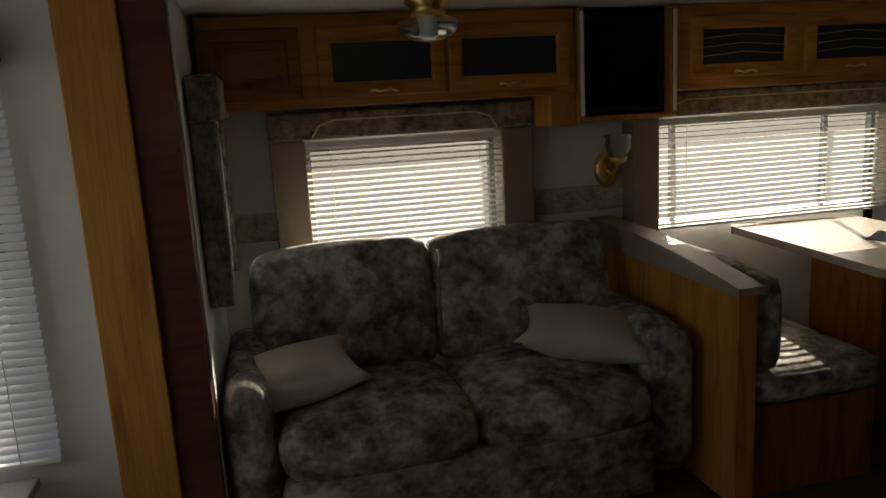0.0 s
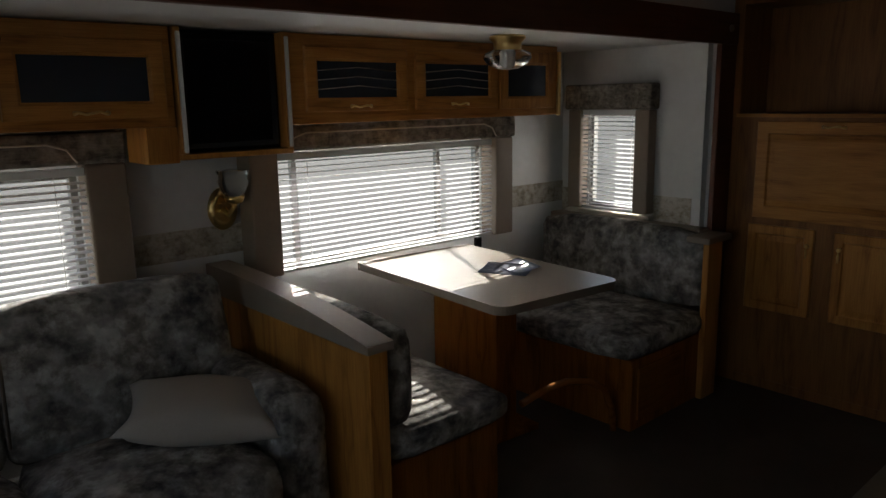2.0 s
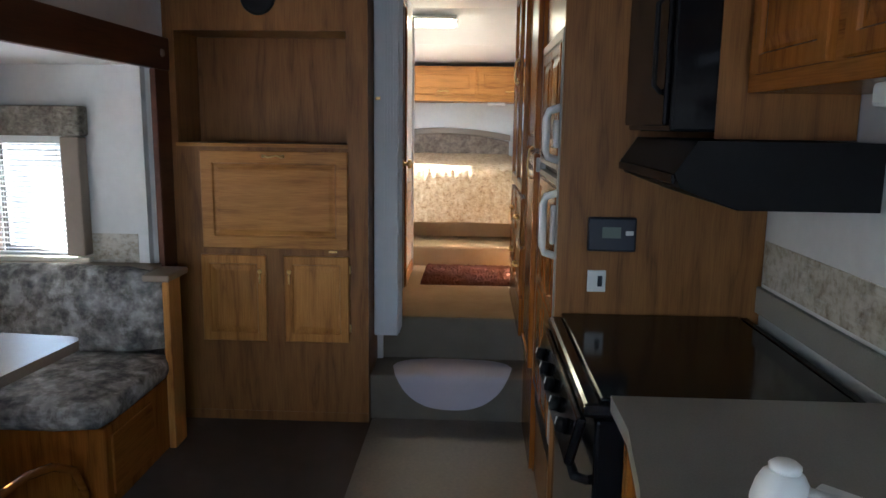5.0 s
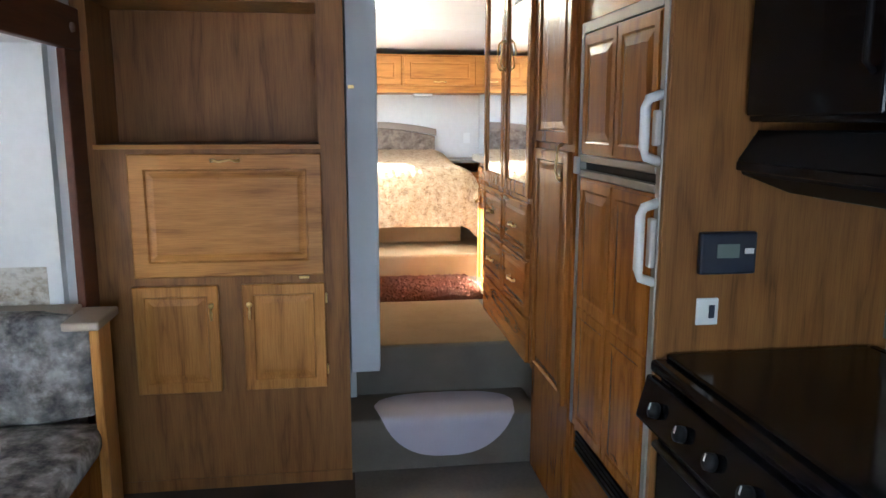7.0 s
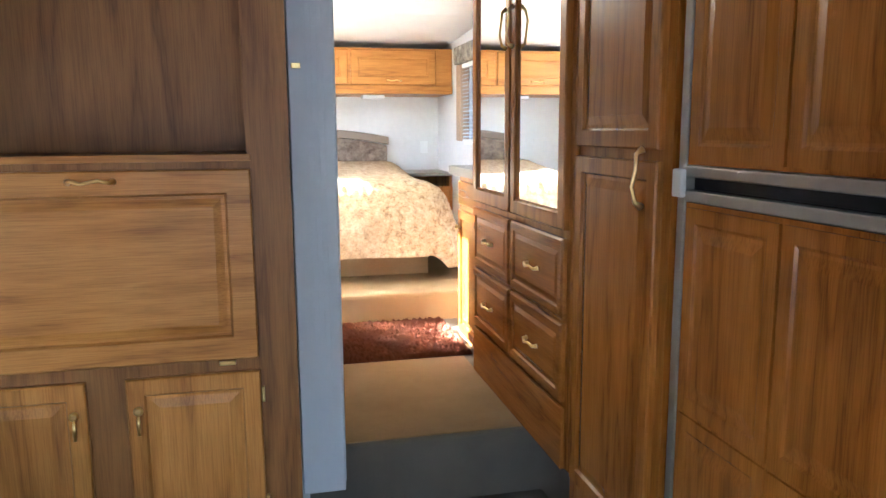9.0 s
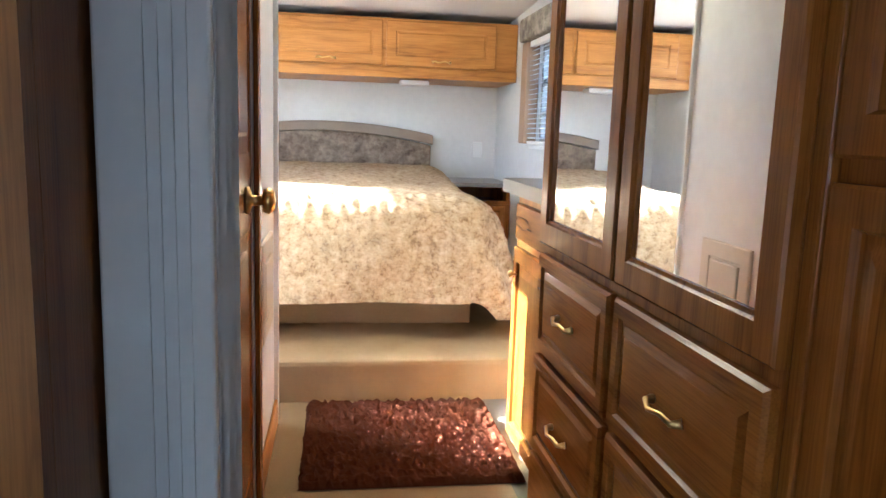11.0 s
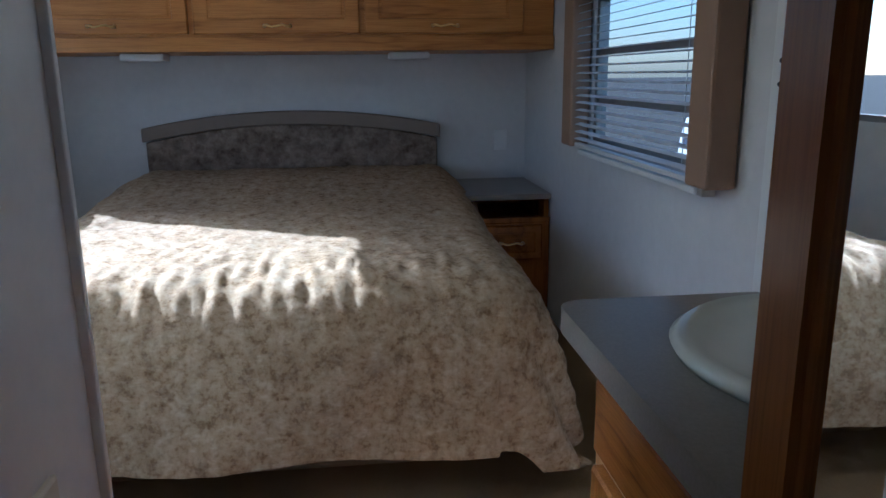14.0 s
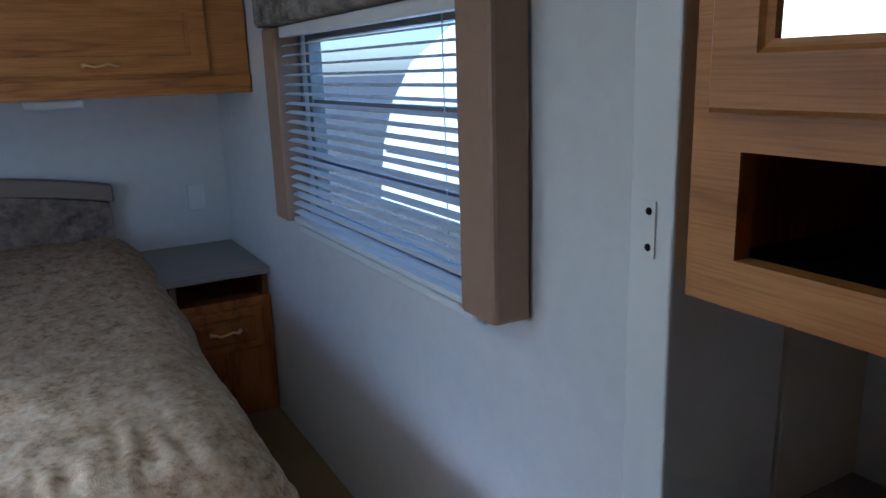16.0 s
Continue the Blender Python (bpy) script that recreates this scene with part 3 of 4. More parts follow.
# ---- slide-out: overhead cabinets ----
CF = 2.745
oc = thing("overhead_cabinet", (0.2, SB, 1.45), "honey oak overhead cabinet with smoked glass doors above the sofa", "cabinet")
part("body", boxes((-0.50, 0.93, CF, SB - 0.003, 1.435, ST - 0.004), bevel=0.003), oak_x, oc)
front("door", "-y", (-0.32, CF, 1.595), 0.35, 0.25, RAISED, red_x, oc)
framed_pane("door", "-y", (0.155, CF, 1.592), 0.48, 0.25, 0.055, oak_x, dark_glass, oc, "bow", (0.0, -0.105))
framed_pane("door", "-y", (0.655, CF, 1.592), 0.49, 0.25, 0.055, oak_x, dark_glass, oc, "bow", (0.0, -0.105))
tc = thing("television_cabinet", (1.14, SB, 1.33), "honey oak cabinet with a dark television recess", "cabinet")
for name_, row in (("bottom", (0.94, 1.375, 2.735, SB - 0.13, 1.32, 1.34)), ("side", (0.94, 0.965, 2.735, SB - 0.13, 1.34, ST - 0.004)), ("side", (1.35, 1.375, 2.735, SB - 0.13, 1.34, ST - 0.004)), ("corner_block", (0.83, 0.939, 2.76, SB - 0.13, 1.31, 1.434))):
    part(name_, boxes(row, bevel=0.003), oak_z, tc)
part("screen", shifted(nested(0.383, 0.42, [(0, 0.01), (0.012, 0.02), (0.03, 0.012)]), pose(1.1575, 2.80, 1.552)), black_gloss, tc, "glossy black television front")
for x in (0.945, 1.355):
    part("trim_strip", boxes((x, x + 0.015, 2.722, 2.734, 1.345, 1.75), bevel=0.004), white_plastic, tc)
oc2 = thing("overhead_cabinet", (2.2, SB, 1.43), "honey oak overhead cabinet with leaded glass doors above the dinette", "cabinet")
part("body", boxes((1.377, 2.95, CF, SB - 0.003, 1.425, ST - 0.004), bevel=0.003), oak_x, oc2)
for x, w in ((1.69, 0.50), (2.24, 0.50)):
    d = framed_pane("door", "-y", (x, CF, 1.595), w, 0.25, 0.055, oak_x, dark_glass, oc2, "bow", (0, -0.105))
    for k in range(1, 4):
        part("lead_strip", tube([(x - 0.2, CF - 0.010, 1.52 + k * 0.036), (x, CF - 0.010, 1.535 + k * 0.036), (x + 0.2, CF - 0.010, 1.52 + k * 0.036)], 0.002, 5), alu, d)
framed_pane("door", "-y", (2.71, CF, 1.595), 0.40, 0.27, 0.06, oak_z, dark_glass, oc2)
part("corner_strip", boxes((2.94, 2.957, CF - 0.022, CF - 0.003, 1.42, 1.74), bevel=0.004), brass, oc2)


# ---- ceiling lamps and sconce ----
def ceiling_lamp(x, y, z):
    l = thing("ceiling_lamp", (x, y, z), "polished brass ceiling lamp with clear ribbed glass bowl", "lamp", "slide-out ceiling lamps")
    part("base", lathe([(0.075, z - 0.001), (0.078, z - 0.012), (0.06, z - 0.03), (0.058, z - 0.055), (0.066, z - 0.06)], (x, y, 0)), brass, l)
    bm = lathe([(0.062, z - 0.058), (0.098, z - 0.072), (0.104, z - 0.092), (0.085, z - 0.118), (0.045, z - 0.136), (0.004, z - 0.141)], (x, y, 0), 32)
    for i, v in enumerate(bm.verts):
        if i % 2:
            v.co.x, v.co.y = x + (v.co.x - x) * 0.97, y + (v.co.y - y) * 0.97
    part("shade", bm, shade_glass, l)
    part("bulb", lathe([(0.012, z - 0.05), (0.02, z - 0.075), (0.024, z - 0.09), (0.012, z - 0.108), (0.002, z - 0.112)], (x, y, 0), 14), white_plastic, l)
    return l


lamp = ceiling_lamp(0.27, 2.45, ST)
copy_thing(lamp, pose(2.26, 2.45, ST))
sc = thing("wall_sconce", (1.22, SB, 1.1), "brass wall sconce with a clear glass shade", "lamp")
part("backplate", shifted(lathe([(0.004, -0.0), (0.045, -0.004), (0.05, -0.012), (0.03, -0.02)], (0, 0, 0), 24, "y"), Matrix.Translation((1.22, SB - 0.004, 1.09)) @ Matrix.Diagonal((1.3, 1.2, 1.75, 1))), brass, sc)
part("arm", tube([(1.22, SB - 0.02, 1.09), (1.22, SB - 0.07, 1.07), (1.23, SB - 0.10, 1.10), (1.235, SB - 0.10, 1.13)], [0.012, 0.009, 0.009, 0.02], 10), brass, sc)
part("cup", lathe([(0.012, 1.115), (0.034, 1.125), (0.042, 1.15)], (1.235, SB - 0.10, 0), 20), brass, sc)
part("shade", lathe([(0.036, 1.15), (0.05, 1.17), (0.06, 1.20), (0.056, 1.23), (0.066, 1.25)], (1.235, SB - 0.10, 0), 24), shade_glass, sc)

# ---- sofa ----
sofa = thing("sofa", (0.36, 2.5, 0.0), "floral tapestry two-seat sofa bed in muted grey and brown", "sofa")
part("base", soft_box(-0.34, 0.90, 2.12, 2.92, 0.06, 0.30, 0.03), sofa_cloth, sofa)
part("front_skirt", soft_box(-0.35, 0.905, 2.06, 2.14, 0.05, 0.33, 0.035), sofa_cloth, sofa)
for x0, x1, s in ((-0.34, 0.285, 1), (0.295, 0.90, 5)):
    part("seat_cushion", soft_box(x0, x1, 2.06, 2.66, 0.29, 0.47, 0.07, 0.025, s), sofa_cloth, sofa)
    b = soft_box(x0 - (0.05 if s == 1 else 0.0), x1 + (0.13 if s == 5 else 0.0), -0.10, 0.11, 0.0, 0.495, 0.06, 0.02, s + 2, 9)
    part("back_cushion", shifted(b, pose(0, 2.70, 0.42, -13)), sofa_cloth, sofa)
for x0, x1, s in ((-0.515, -0.35, 3), (0.91, 1.115, 9)):
    part("armrest", soft_box(x0, x1, 2.14, 2.90, 0.06, 0.615, 0.075, 0.008, s), sofa_cloth, sofa)
part("welt", tube([(0.29, 2.605, 0.89), (0.29, 2.59, 0.75), (0.29, 2.61, 0.52)], 0.006, 6), taupe_dark, sofa)


def pillow(w, h, t, seed):
    bm = bmesh.new()
    n = 14
    grids = []
    for side in (1, -1):
        g = []
        for i in range(n + 1):
            row = []
            for j in range(n + 1):
                u, v = 2 * i / n - 1, 2 * j / n - 1
                pinch = 1 - 0.16 * (1 - abs(u) ** 2) * abs(v) ** 3 - 0.16 * (1 - abs(v) ** 2) * abs(u) ** 3
                z = side * t / 2 * max(0, (1 - u * u) * (1 - v * v)) ** 0.42
                p = Vector((u * w / 2 * pinch, v * h / 2 * pinch, z))
                p += 0.012 * noise.noise_vector(p * 6 + Vector((seed, 0, 0)))
                row.append(bm.verts.new(p))
            g.append(row)
        grids.append(g)
    for g, flip in zip(grids, (False, True)):
        for i in range(n):
            for j in range(n):
                q = (g[i][j], g[i + 1][j], g[i + 1][j + 1], g[i][j + 1])
                bm.faces.new(q[::-1] if flip else q).smooth = True
    bmesh.ops.remove_doubles(bm, verts=bm.verts, dist=0.002)
    return bm


for at, rot, size, seed in (((-0.27, 2.36, 0.565), (12, -6, 8), (0.44, 0.31, 0.16), 2), ((0.80, 2.40, 0.555), (10, 8, -26), (0.51, 0.33, 0.16), 8)):
    p = link("throw_pillow", pillow(*size, seed), pillow_cloth)
    p.matrix_world = pose(*at, *rot)
    tagged(p, "plain beige throw pillow on the floral sofa", "pillow", "sofa pillows")

# ---- dinette ----
def arched_panel(x0, x1, ya, yb, z0, za, zb, n=16):
    """An upright panel across x whose top bends down from the wall to the aisle."""
    bm = bmesh.new()
    a, b = [], []
    for x, line in ((x0, a), (x1, b)):
        for k in range(n + 1):
            s = k / n
            line.append((bm.verts.new((x, ya + (yb - ya) * s, z0)), bm.verts.new((x, ya + (yb - ya) * s, za + (zb - za) * s ** 2.2))))
    for k in range(n):
        bm.faces.new((a[k][0], a[k][1], a[k + 1][1], a[k + 1][0]))
        bm.faces.new((b[k][0], b[k + 1][0], b[k + 1][1], b[k][1]))
        bm.faces.new((a[k][1], b[k][1], b[k + 1][1], a[k + 1][1]))
        bm.faces.new((a[k][0], a[k + 1][0], b[k + 1][0], b[k][0]))
    bm.faces.new((a[0][0], b[0][0], b[0][1], a[0][1]))
    bm.faces.new((a[n][0], a[n][1], b[n][1], b[n][0]))
    bmesh.ops.recalc_face_normals(bm, faces=bm.faces)
    return bm


pt = thing("divider_panel", (1.23, 2.5, 0), "honey oak divider between sofa and dinette with rounded taupe cap", "divider")
part("board", arched_panel(1.15, 1.22, SB - 0.005, 1.985, 0.0, 0.845, 0.76), oak_z, pt)
part("cap", arched_panel(1.135, 1.235, SB - 0.005, 1.97, 0.758, 0.872, 0.785), taupe, pt, "grey-taupe padded cap")

bench = thing("dinette_bench", (1.6, 2.5, 0), "dinette bench with floral cushions on an oak box", "bench")
part("box", boxes((1.225, 1.75, 2.02, SB - 0.005, 0, 0.34), bevel=0.005), red_z, bench)
part("seat_cushion", soft_box(1.236, 1.79, 1.99, SB - 0.01, 0.34, 0.46, 0.045, 0.012, 4), sofa_cloth, bench)
part("back_cushion", soft_box(1.236, 1.36, 2.02, SB - 0.01, 0.45, 0.80, 0.05, 0.02, 6), sofa_cloth, bench)
bench2 = thing("dinette_bench", (3.1, 2.5, 0), "dinette bench with tall floral back against the end wall", "bench")
part("box", boxes((2.62, 3.36, 2.02, SB - 0.005, 0, 0.34), bevel=0.005), red_z, bench2)
part("drawer_front", boxes((2.66, 3.02, 2.008, 2.02, 0.05, 0.30), bevel=0.004), red_x, bench2)
part("seat_cushion", soft_box(2.55, 3.26, 2.0, SB - 0.01, 0.34, 0.46, 0.05, 0.012, 14), sofa_cloth, bench2)
part("back_cushion", soft_box(3.21, 3.355, 2.03, SB - 0.01, 0.45, 0.835, 0.06, 0.02, 11), sofa_cloth, bench2)
part("end_panel", boxes((3.19, 3.325, 1.985, 2.018, 0.0, 0.80), bevel=0.006), oak_z, bench2)
part("cap", boxes((3.17, 3.40, 1.975, 2.10, 0.80, 0.832), (3.30, 3.40, 2.10, SB - 0.01, 0.80, 0.845), bevel=0.008), taupe, bench2)

tb = thing("dinette_table", (2.25, 2.6, 0), "dinette table with glossy beige laminate top", "table")
TURN = pose(2.125, 2.475, 0, 0, 0, -5)
bm = bmesh.new()
box(bm, -0.33, 0.33, -0.50, 0.49, 0.738, 0.772)
bmesh.ops.bevel(bm, geom=[e for e in bm.edges if abs(e.verts[0].co.z - e.verts[1].co.z) > 0.02 and e.verts[0].co.y < 0], offset=0.06, segments=6, profile=0.5, affect="EDGES")
part("tabletop", shifted(bm, TURN), table_lam, tb)
part("edge_band", shifted(boxes((-0.334, 0.334, 0.491, 0.505, 0.736, 0.775), bevel=0.003), TURN), taupe, tb)
part("pedestal", shifted(boxes((-0.05, 0.07, -0.15, 0.30, 0.03, 0.738), bevel=0.006), TURN), red_z, tb)
part("foot", shifted(boxes((-0.22, 0.24, -0.12, 0.25, 0.0, 0.03), bevel=0.006), TURN), red_z, tb)
# Separate bar added for the arched front edge of the far bench base.
ch = thing("bench_arch", (2.3, 2.1, 0.0), "curved red-brown bar standing in for the far bench base's front arch", "brace")
part("arc", tube([(1.99, 2.12, 0.30), (2.12, 2.11, 0.325), (2.26, 2.105, 0.325), (2.40, 2.10, 0.29), (2.52, 2.095, 0.22), (2.58, 2.09, 0.10), (2.59, 2.09, 0.0)], 0.016, 8), red_x, ch)
mg = thing("magazine", (2.20, 2.42, 0.773), "folded glossy brochure lying on the dinette table", "paper")
bm = bmesh.new()
for w, d, h, rz, ox in ((0.15, 0.22, 0.0, 25, 0), (0.14, 0.21, 0.006, -20, 0.06)):
    g = [[bm.verts.new(pose(2.20 + ox, 2.40, 0.7735 + h, 0, 0, rz) @ Vector(((i / 6 - 0.5) * w, (j / 2 - 0.5) * d, 0.016 * (i / 6) ** 2))) for j in range(3)] for i in range(7)]
    for i in range(6):
        for j in range(2):
            bm.faces.new((g[i][j], g[i + 1][j], g[i + 1][j + 1], g[i][j + 1])).smooth = True
bmesh.ops.solidify(bm, geom=bm.faces[:], thickness=0.003)
part("sheet", bm, paper, mg)
sh = thing("window_latch", (2.595, SB - 0.1, 0.80), "small black blind clip on the window ledge", "latch")
part("clip", boxes((2.575, 2.615, SB - 0.115, SB - 0.092, 0.7265, 0.795), bevel=0.005), black_matte, sh)

# ---- side window corner by the post ----
sb = thing("side_table", (-1.3, 2.0, 0.0), "small pale-topped side table below the long blind", "table")
part("tabletop", boxes((-1.75, -1.0, 1.86, LW - 0.04, 0.44, 0.47), bevel=0.006), laminate, sb)
part("leg", boxes((-1.72, -1.68, 1.88, 1.92, 0, 0.44)), red_z, sb)
part("leg", boxes((-1.07, -1.03, 1.88, 1.92, 0, 0.44)), red_z, sb)
part("leg", boxes((-1.72, -1.68, 2.02, 2.06, 0, 0.44)), red_z, sb)
part("leg", boxes((-1.07, -1.03, 2.02, 2.06, 0, 0.44)), red_z, sb)
sp = thing("wall_speaker", (-1.05, LW, 1.6), "small dark speaker on the white wall", "speaker")
part("case", boxes((-1.12, -0.93, LW - 0.08, LW - 0.004, 1.58, 1.70), bevel=0.015), black_matte, sp)

# ---- entertainment cabinet beside the stairs ----
PX, PY0, PY1 = 3.56, 1.13, 2.115
ec = thing("pantry_cabinet", (PX + 0.15, 1.62, 0), "tall oak cabinet with open niche, drop door and two lower doors", "cabinet")
fr = welded(boxes(*[(PX, PX + 0.03, a, b, c, d) for a, b, c, d in slab_with_holes(PY0, PY1, 0.0, TOP - 0.005, [(1.235, 2.06, 1.415, 1.945)])]))
part("face_frame", fr, panel_z, ec)
part("end_panel", boxes((PX + 0.031, 3.94, PY0, PY0 + 0.02, 0.0, TOP - 0.005)), panel_z, ec)
for name_, row in (("niche_side", (PX + 0.03, 3.86, 1.215, 1.235, 1.40, 1.96)), ("niche_side", (PX + 0.03, 3.86, 2.06, 2.08, 1.40, 1.96)), ("niche_back", (3.86, 3.875, 1.215, 2.08, 1.39, 1.965)), ("niche_floor", (PX + 0.03, 3.86, 1.235, 2.06, 1.40, 1.415)), ("niche_top", (PX + 0.03, 3.86, 1.235, 2.06, 1.945, 1.96))):
    part(name_, boxes(row), panel_z, ec)
part("niche_lip", boxes((PX - 0.008, PX - 0.001, 1.225, 2.07, 1.398, 1.416), bevel=0.002), oak_y, ec)
front("drop_door", "-x", (PX, 1.59, 1.14), 0.725, 0.48, [(0.0, 0.014), (0.004, 0.018), (0.058, 0.018), (0.064, 0.009), (0.072, 0.009), (0.092, 0.015)], oak_y, ec, "bow", (0.0, 0.215))
front("door", "-x", (PX, 1.805, 0.645), 0.325, 0.44, RAISED, oak_z, ec, "drop", (0.135, 0.14))
front("door", "-x", (PX, 1.388, 0.645), 0.325, 0.44, RAISED, oak_z, ec, "drop", (-0.135, 0.14))
part("catch", boxes((PX - 0.012, PX - 0.001, 1.285, 1.325, 0.883, 0.893), bevel=0.002), brass, ec)
part("kick_strip", boxes((PX - 0.006, PX - 0.001, PY0, PY1, 0.002, 0.05)), panel_z, ec)
for z in (0.80, 0.50):
    part("hinge", boxes((PX - 0.016, PX - 0.001, 1.216, 1.224, z - 0.02, z + 0.02), bevel=0.002), brass, ec)
rs = thing("round_speaker", (PX, 1.62, 2.09), "round dark speaker above the cabinet niche", "speaker")
part("grille", lathe([(0.002, -0.012), (0.07, -0.014), (0.082, -0.008), (0.085, -0.001)], (PX, 1.65, 2.10), 28, "x"), black_matte, rs)
sw = thing("wall_switch", (3.43, LW - 0.035, 1.83), "small round brown switch on the post", "switch")
part("button", lathe([(0.002, -0.012), (0.016, -0.010), (0.018, -0.001)], (3.47, LW - 0.036, 1.83), 16, "y"), taupe, sw)

# ---- folding door, steps, mat ----
ad = thing("folding_door", (3.66, 1.07, HALL), "folded white pleated vinyl door at the stairs", "door")
bm = bmesh.new()
pts = [(3.745 + 0.18 * k / 22, 0.998 + (0.03 if k % 2 else 0.0) + 0.006 * math.sin(k)) for k in range(23)]
for (xa, ya), (xb, yb) in zip(pts, pts[1:]):
    bm.faces.new([bm.verts.new(p) for p in ((xa, ya, 0.42), (xb, yb, 0.42), (xb, yb, TOP - 0.01), (xa, ya, TOP - 0.01))])
part("pleats", bm, accordion, ad)
part("core", boxes((3.745, 3.925, 1.04, 1.118, 0.422, TOP - 0.012)), accordion, ad)
part("lead_post", boxes((3.724, 3.744, 1.0, 1.124, 0.418, TOP - 0.01), bevel=0.004), accordion, ad)
for y in (1.025, 1.04, 1.055, 1.07):
    part("ridge", boxes((3.720, 3.7245, y, y + 0.006, 0.422, TOP - 0.015)), accordion, ad)
part("latch", boxes((3.716, 3.723, 1.09, 1.115, 1.635, 1.65), bevel=0.002), brass, ad)
mt = thing("stair_mat", (3.78, 0.71, 0.235), "pale lavender half-round mat draped over the lower step", "mat")
bm = bmesh.new()
cols, rows = 28, 14
grid = []
for i in range(cols + 1):
    u = 2 * i / cols - 1
    half = math.sqrt(max(0.0, 1 - abs(u) ** 2.6))
    line = []
    s0, s1 = 0.02 + 0.13 * (1 - half), 0.17 + 0.32 * half
    for j in range(rows + 1):
        s = s0 + (s1 - s0) * j / rows
        x = max(3.604, 3.91 - s)
        z = 0.246 - max(0.0, s - 0.306)
        line.append(bm.verts.new((x, 0.71 - 0.315 * u, z + 0.002 * noise.noise(Vector((u * 4, s * 20, 0))))))
    grid.append(line)
for i in range(cols):
    for j in range(rows):
        bm.faces.new((grid[i][j], grid[i + 1][j], grid[i + 1][j + 1], grid[i][j + 1])).smooth = True
bmesh.ops.remove_doubles(bm, verts=bm.verts, dist=0.0005)
part("cloth", bm, mat_cloth, mt)

# ---- refrigerator and its cabinet ----
FY, CY, WY = 0.33, 0.345, 0.363         # faces of refrigerator, cupboard, wardrobe
rc = thing("refrigerator_cabinet", (2.75, 0.0, 0), "oak-print panelled housing round the refrigerator", "cabinet")
part("side_panel", boxes((2.385, 2.405, RW + 0.003, FY + 0.01, 0.0, TOP - 0.004), bevel=0.002), panel_z, rc)
part("inner_panel", boxes((3.075, 3.095, RW + 0.003, FY, 0.0, TOP - 0.004)), red_z, rc)
part("top_panel", boxes((2.406, 3.074, RW + 0.003, FY, 1.83, TOP - 0.004)), red_x, rc)
part("base_panel", boxes((2.406, 3.074, RW + 0.003, FY - 0.005, 0.0, 0.42)), red_x, rc)
rf = thing("refrigerator", (2.74, 0.0, 0.42), "two-door refrigerator with oak panels and white handles", "refrigerator")
part("body", boxes((2.407, 3.073, -0.25, FY - 0.012, 0.425, 1.825)), grey_plastic, rf)
part("frame", boxes((2.405, 2.435, FY - 0.012, FY + 0.014, 0.43, 1.825), (3.045, 3.072, FY - 0.012, FY + 0.014, 0.43, 1.825), (2.436, 3.044, FY - 0.012, FY + 0.014, 1.79, 1.825), (2.436, 3.044, FY - 0.012, FY + 0.016, 1.372, 1.395), (2.436, 3.044, FY - 0.012, FY + 0.016, 1.322, 1.345), bevel=0.003), alu, rf)
part("gap", boxes((2.436, 3.044, FY - 0.02, FY - 0.008, 1.345, 1.372)), black_matte, rf)


def split_door(z0, z1, bands):
    d = part("door", boxes((2.437, 3.043, FY - 0.01, FY + 0.010, z0, z1)), red_z, rf)
    for c, e in bands:
        for x0, x1 in ((2.45, 2.735), (2.745, 3.03)):
            part("panel", shifted(nested(x1 - x0, e - c, [(0.0, 0.006), (0.030, 0.006), (0.036, 0.002), (0.042, 0.002), (0.066, 0.007)]), pose((x0 + x1) / 2, FY + 0.0102, (c + e) / 2, 0, 0, 180)), red_z, d)
    return d


d1 = split_door(1.397, 1.788, [(1.405, 1.78)])
d2 = split_door(0.432, 1.32, [(0.88, 1.31), (0.44, 0.87)])
for d, za, zb in ((d1, 1.405, 1.575), (d2, 1.09, 1.30)):
    y = FY + 0.012
    part("handle", tube([(2.42, y, za), (2.42, y + 0.036, za + 0.012), (2.42, y + 0.044, za + 0.035), (2.42, y + 0.044, zb - 0.035), (2.42, y + 0.036, zb - 0.012), (2.42, y, zb)], 0.013, 10), white_plastic, d, "white plastic handle")
    part("handle_base", boxes((2.406, 2.434, y + 0.003, y + 0.02, za + 0.04, zb - 0.04), bevel=0.005), grey_plastic, d)
part("hinge", boxes((3.035, 3.07, FY + 0.016, FY + 0.03, 1.33, 1.388), bevel=0.004), grey_plastic, rf)
part("vent", boxes(*[(2.45, 3.03, FY - 0.004, FY + 0.004, 0.335 + k * 0.02, 0.347 + k * 0.02) for k in range(4)]), black_matte, rf)

# ---- tall cupboard and mirrored wardrobe ----
tcup = thing("tall_cupboard", (3.33, 0.0, 0), "narrow tall red-oak cupboard with two raised panels", "cabinet")
part("body", boxes((3.096, 3.60, RW + 0.003, CY, 0.0, TOP - 0.004)), red_z, tcup)
front("door", "+y", (3.35, CY, 1.855), 0.44, 0.86, RAISED, red_z, tcup)
front("door", "+y", (3.35, CY, 0.93), 0.44, 0.94, RAISED, red_z, tcup, "upright", (0.16, 0.43))
part("fluted_strip", boxes((3.572, 3.60, CY + 0.002, CY + 0.02, 0.47, TOP - 0.01), bevel=0.005), red_z, tcup)

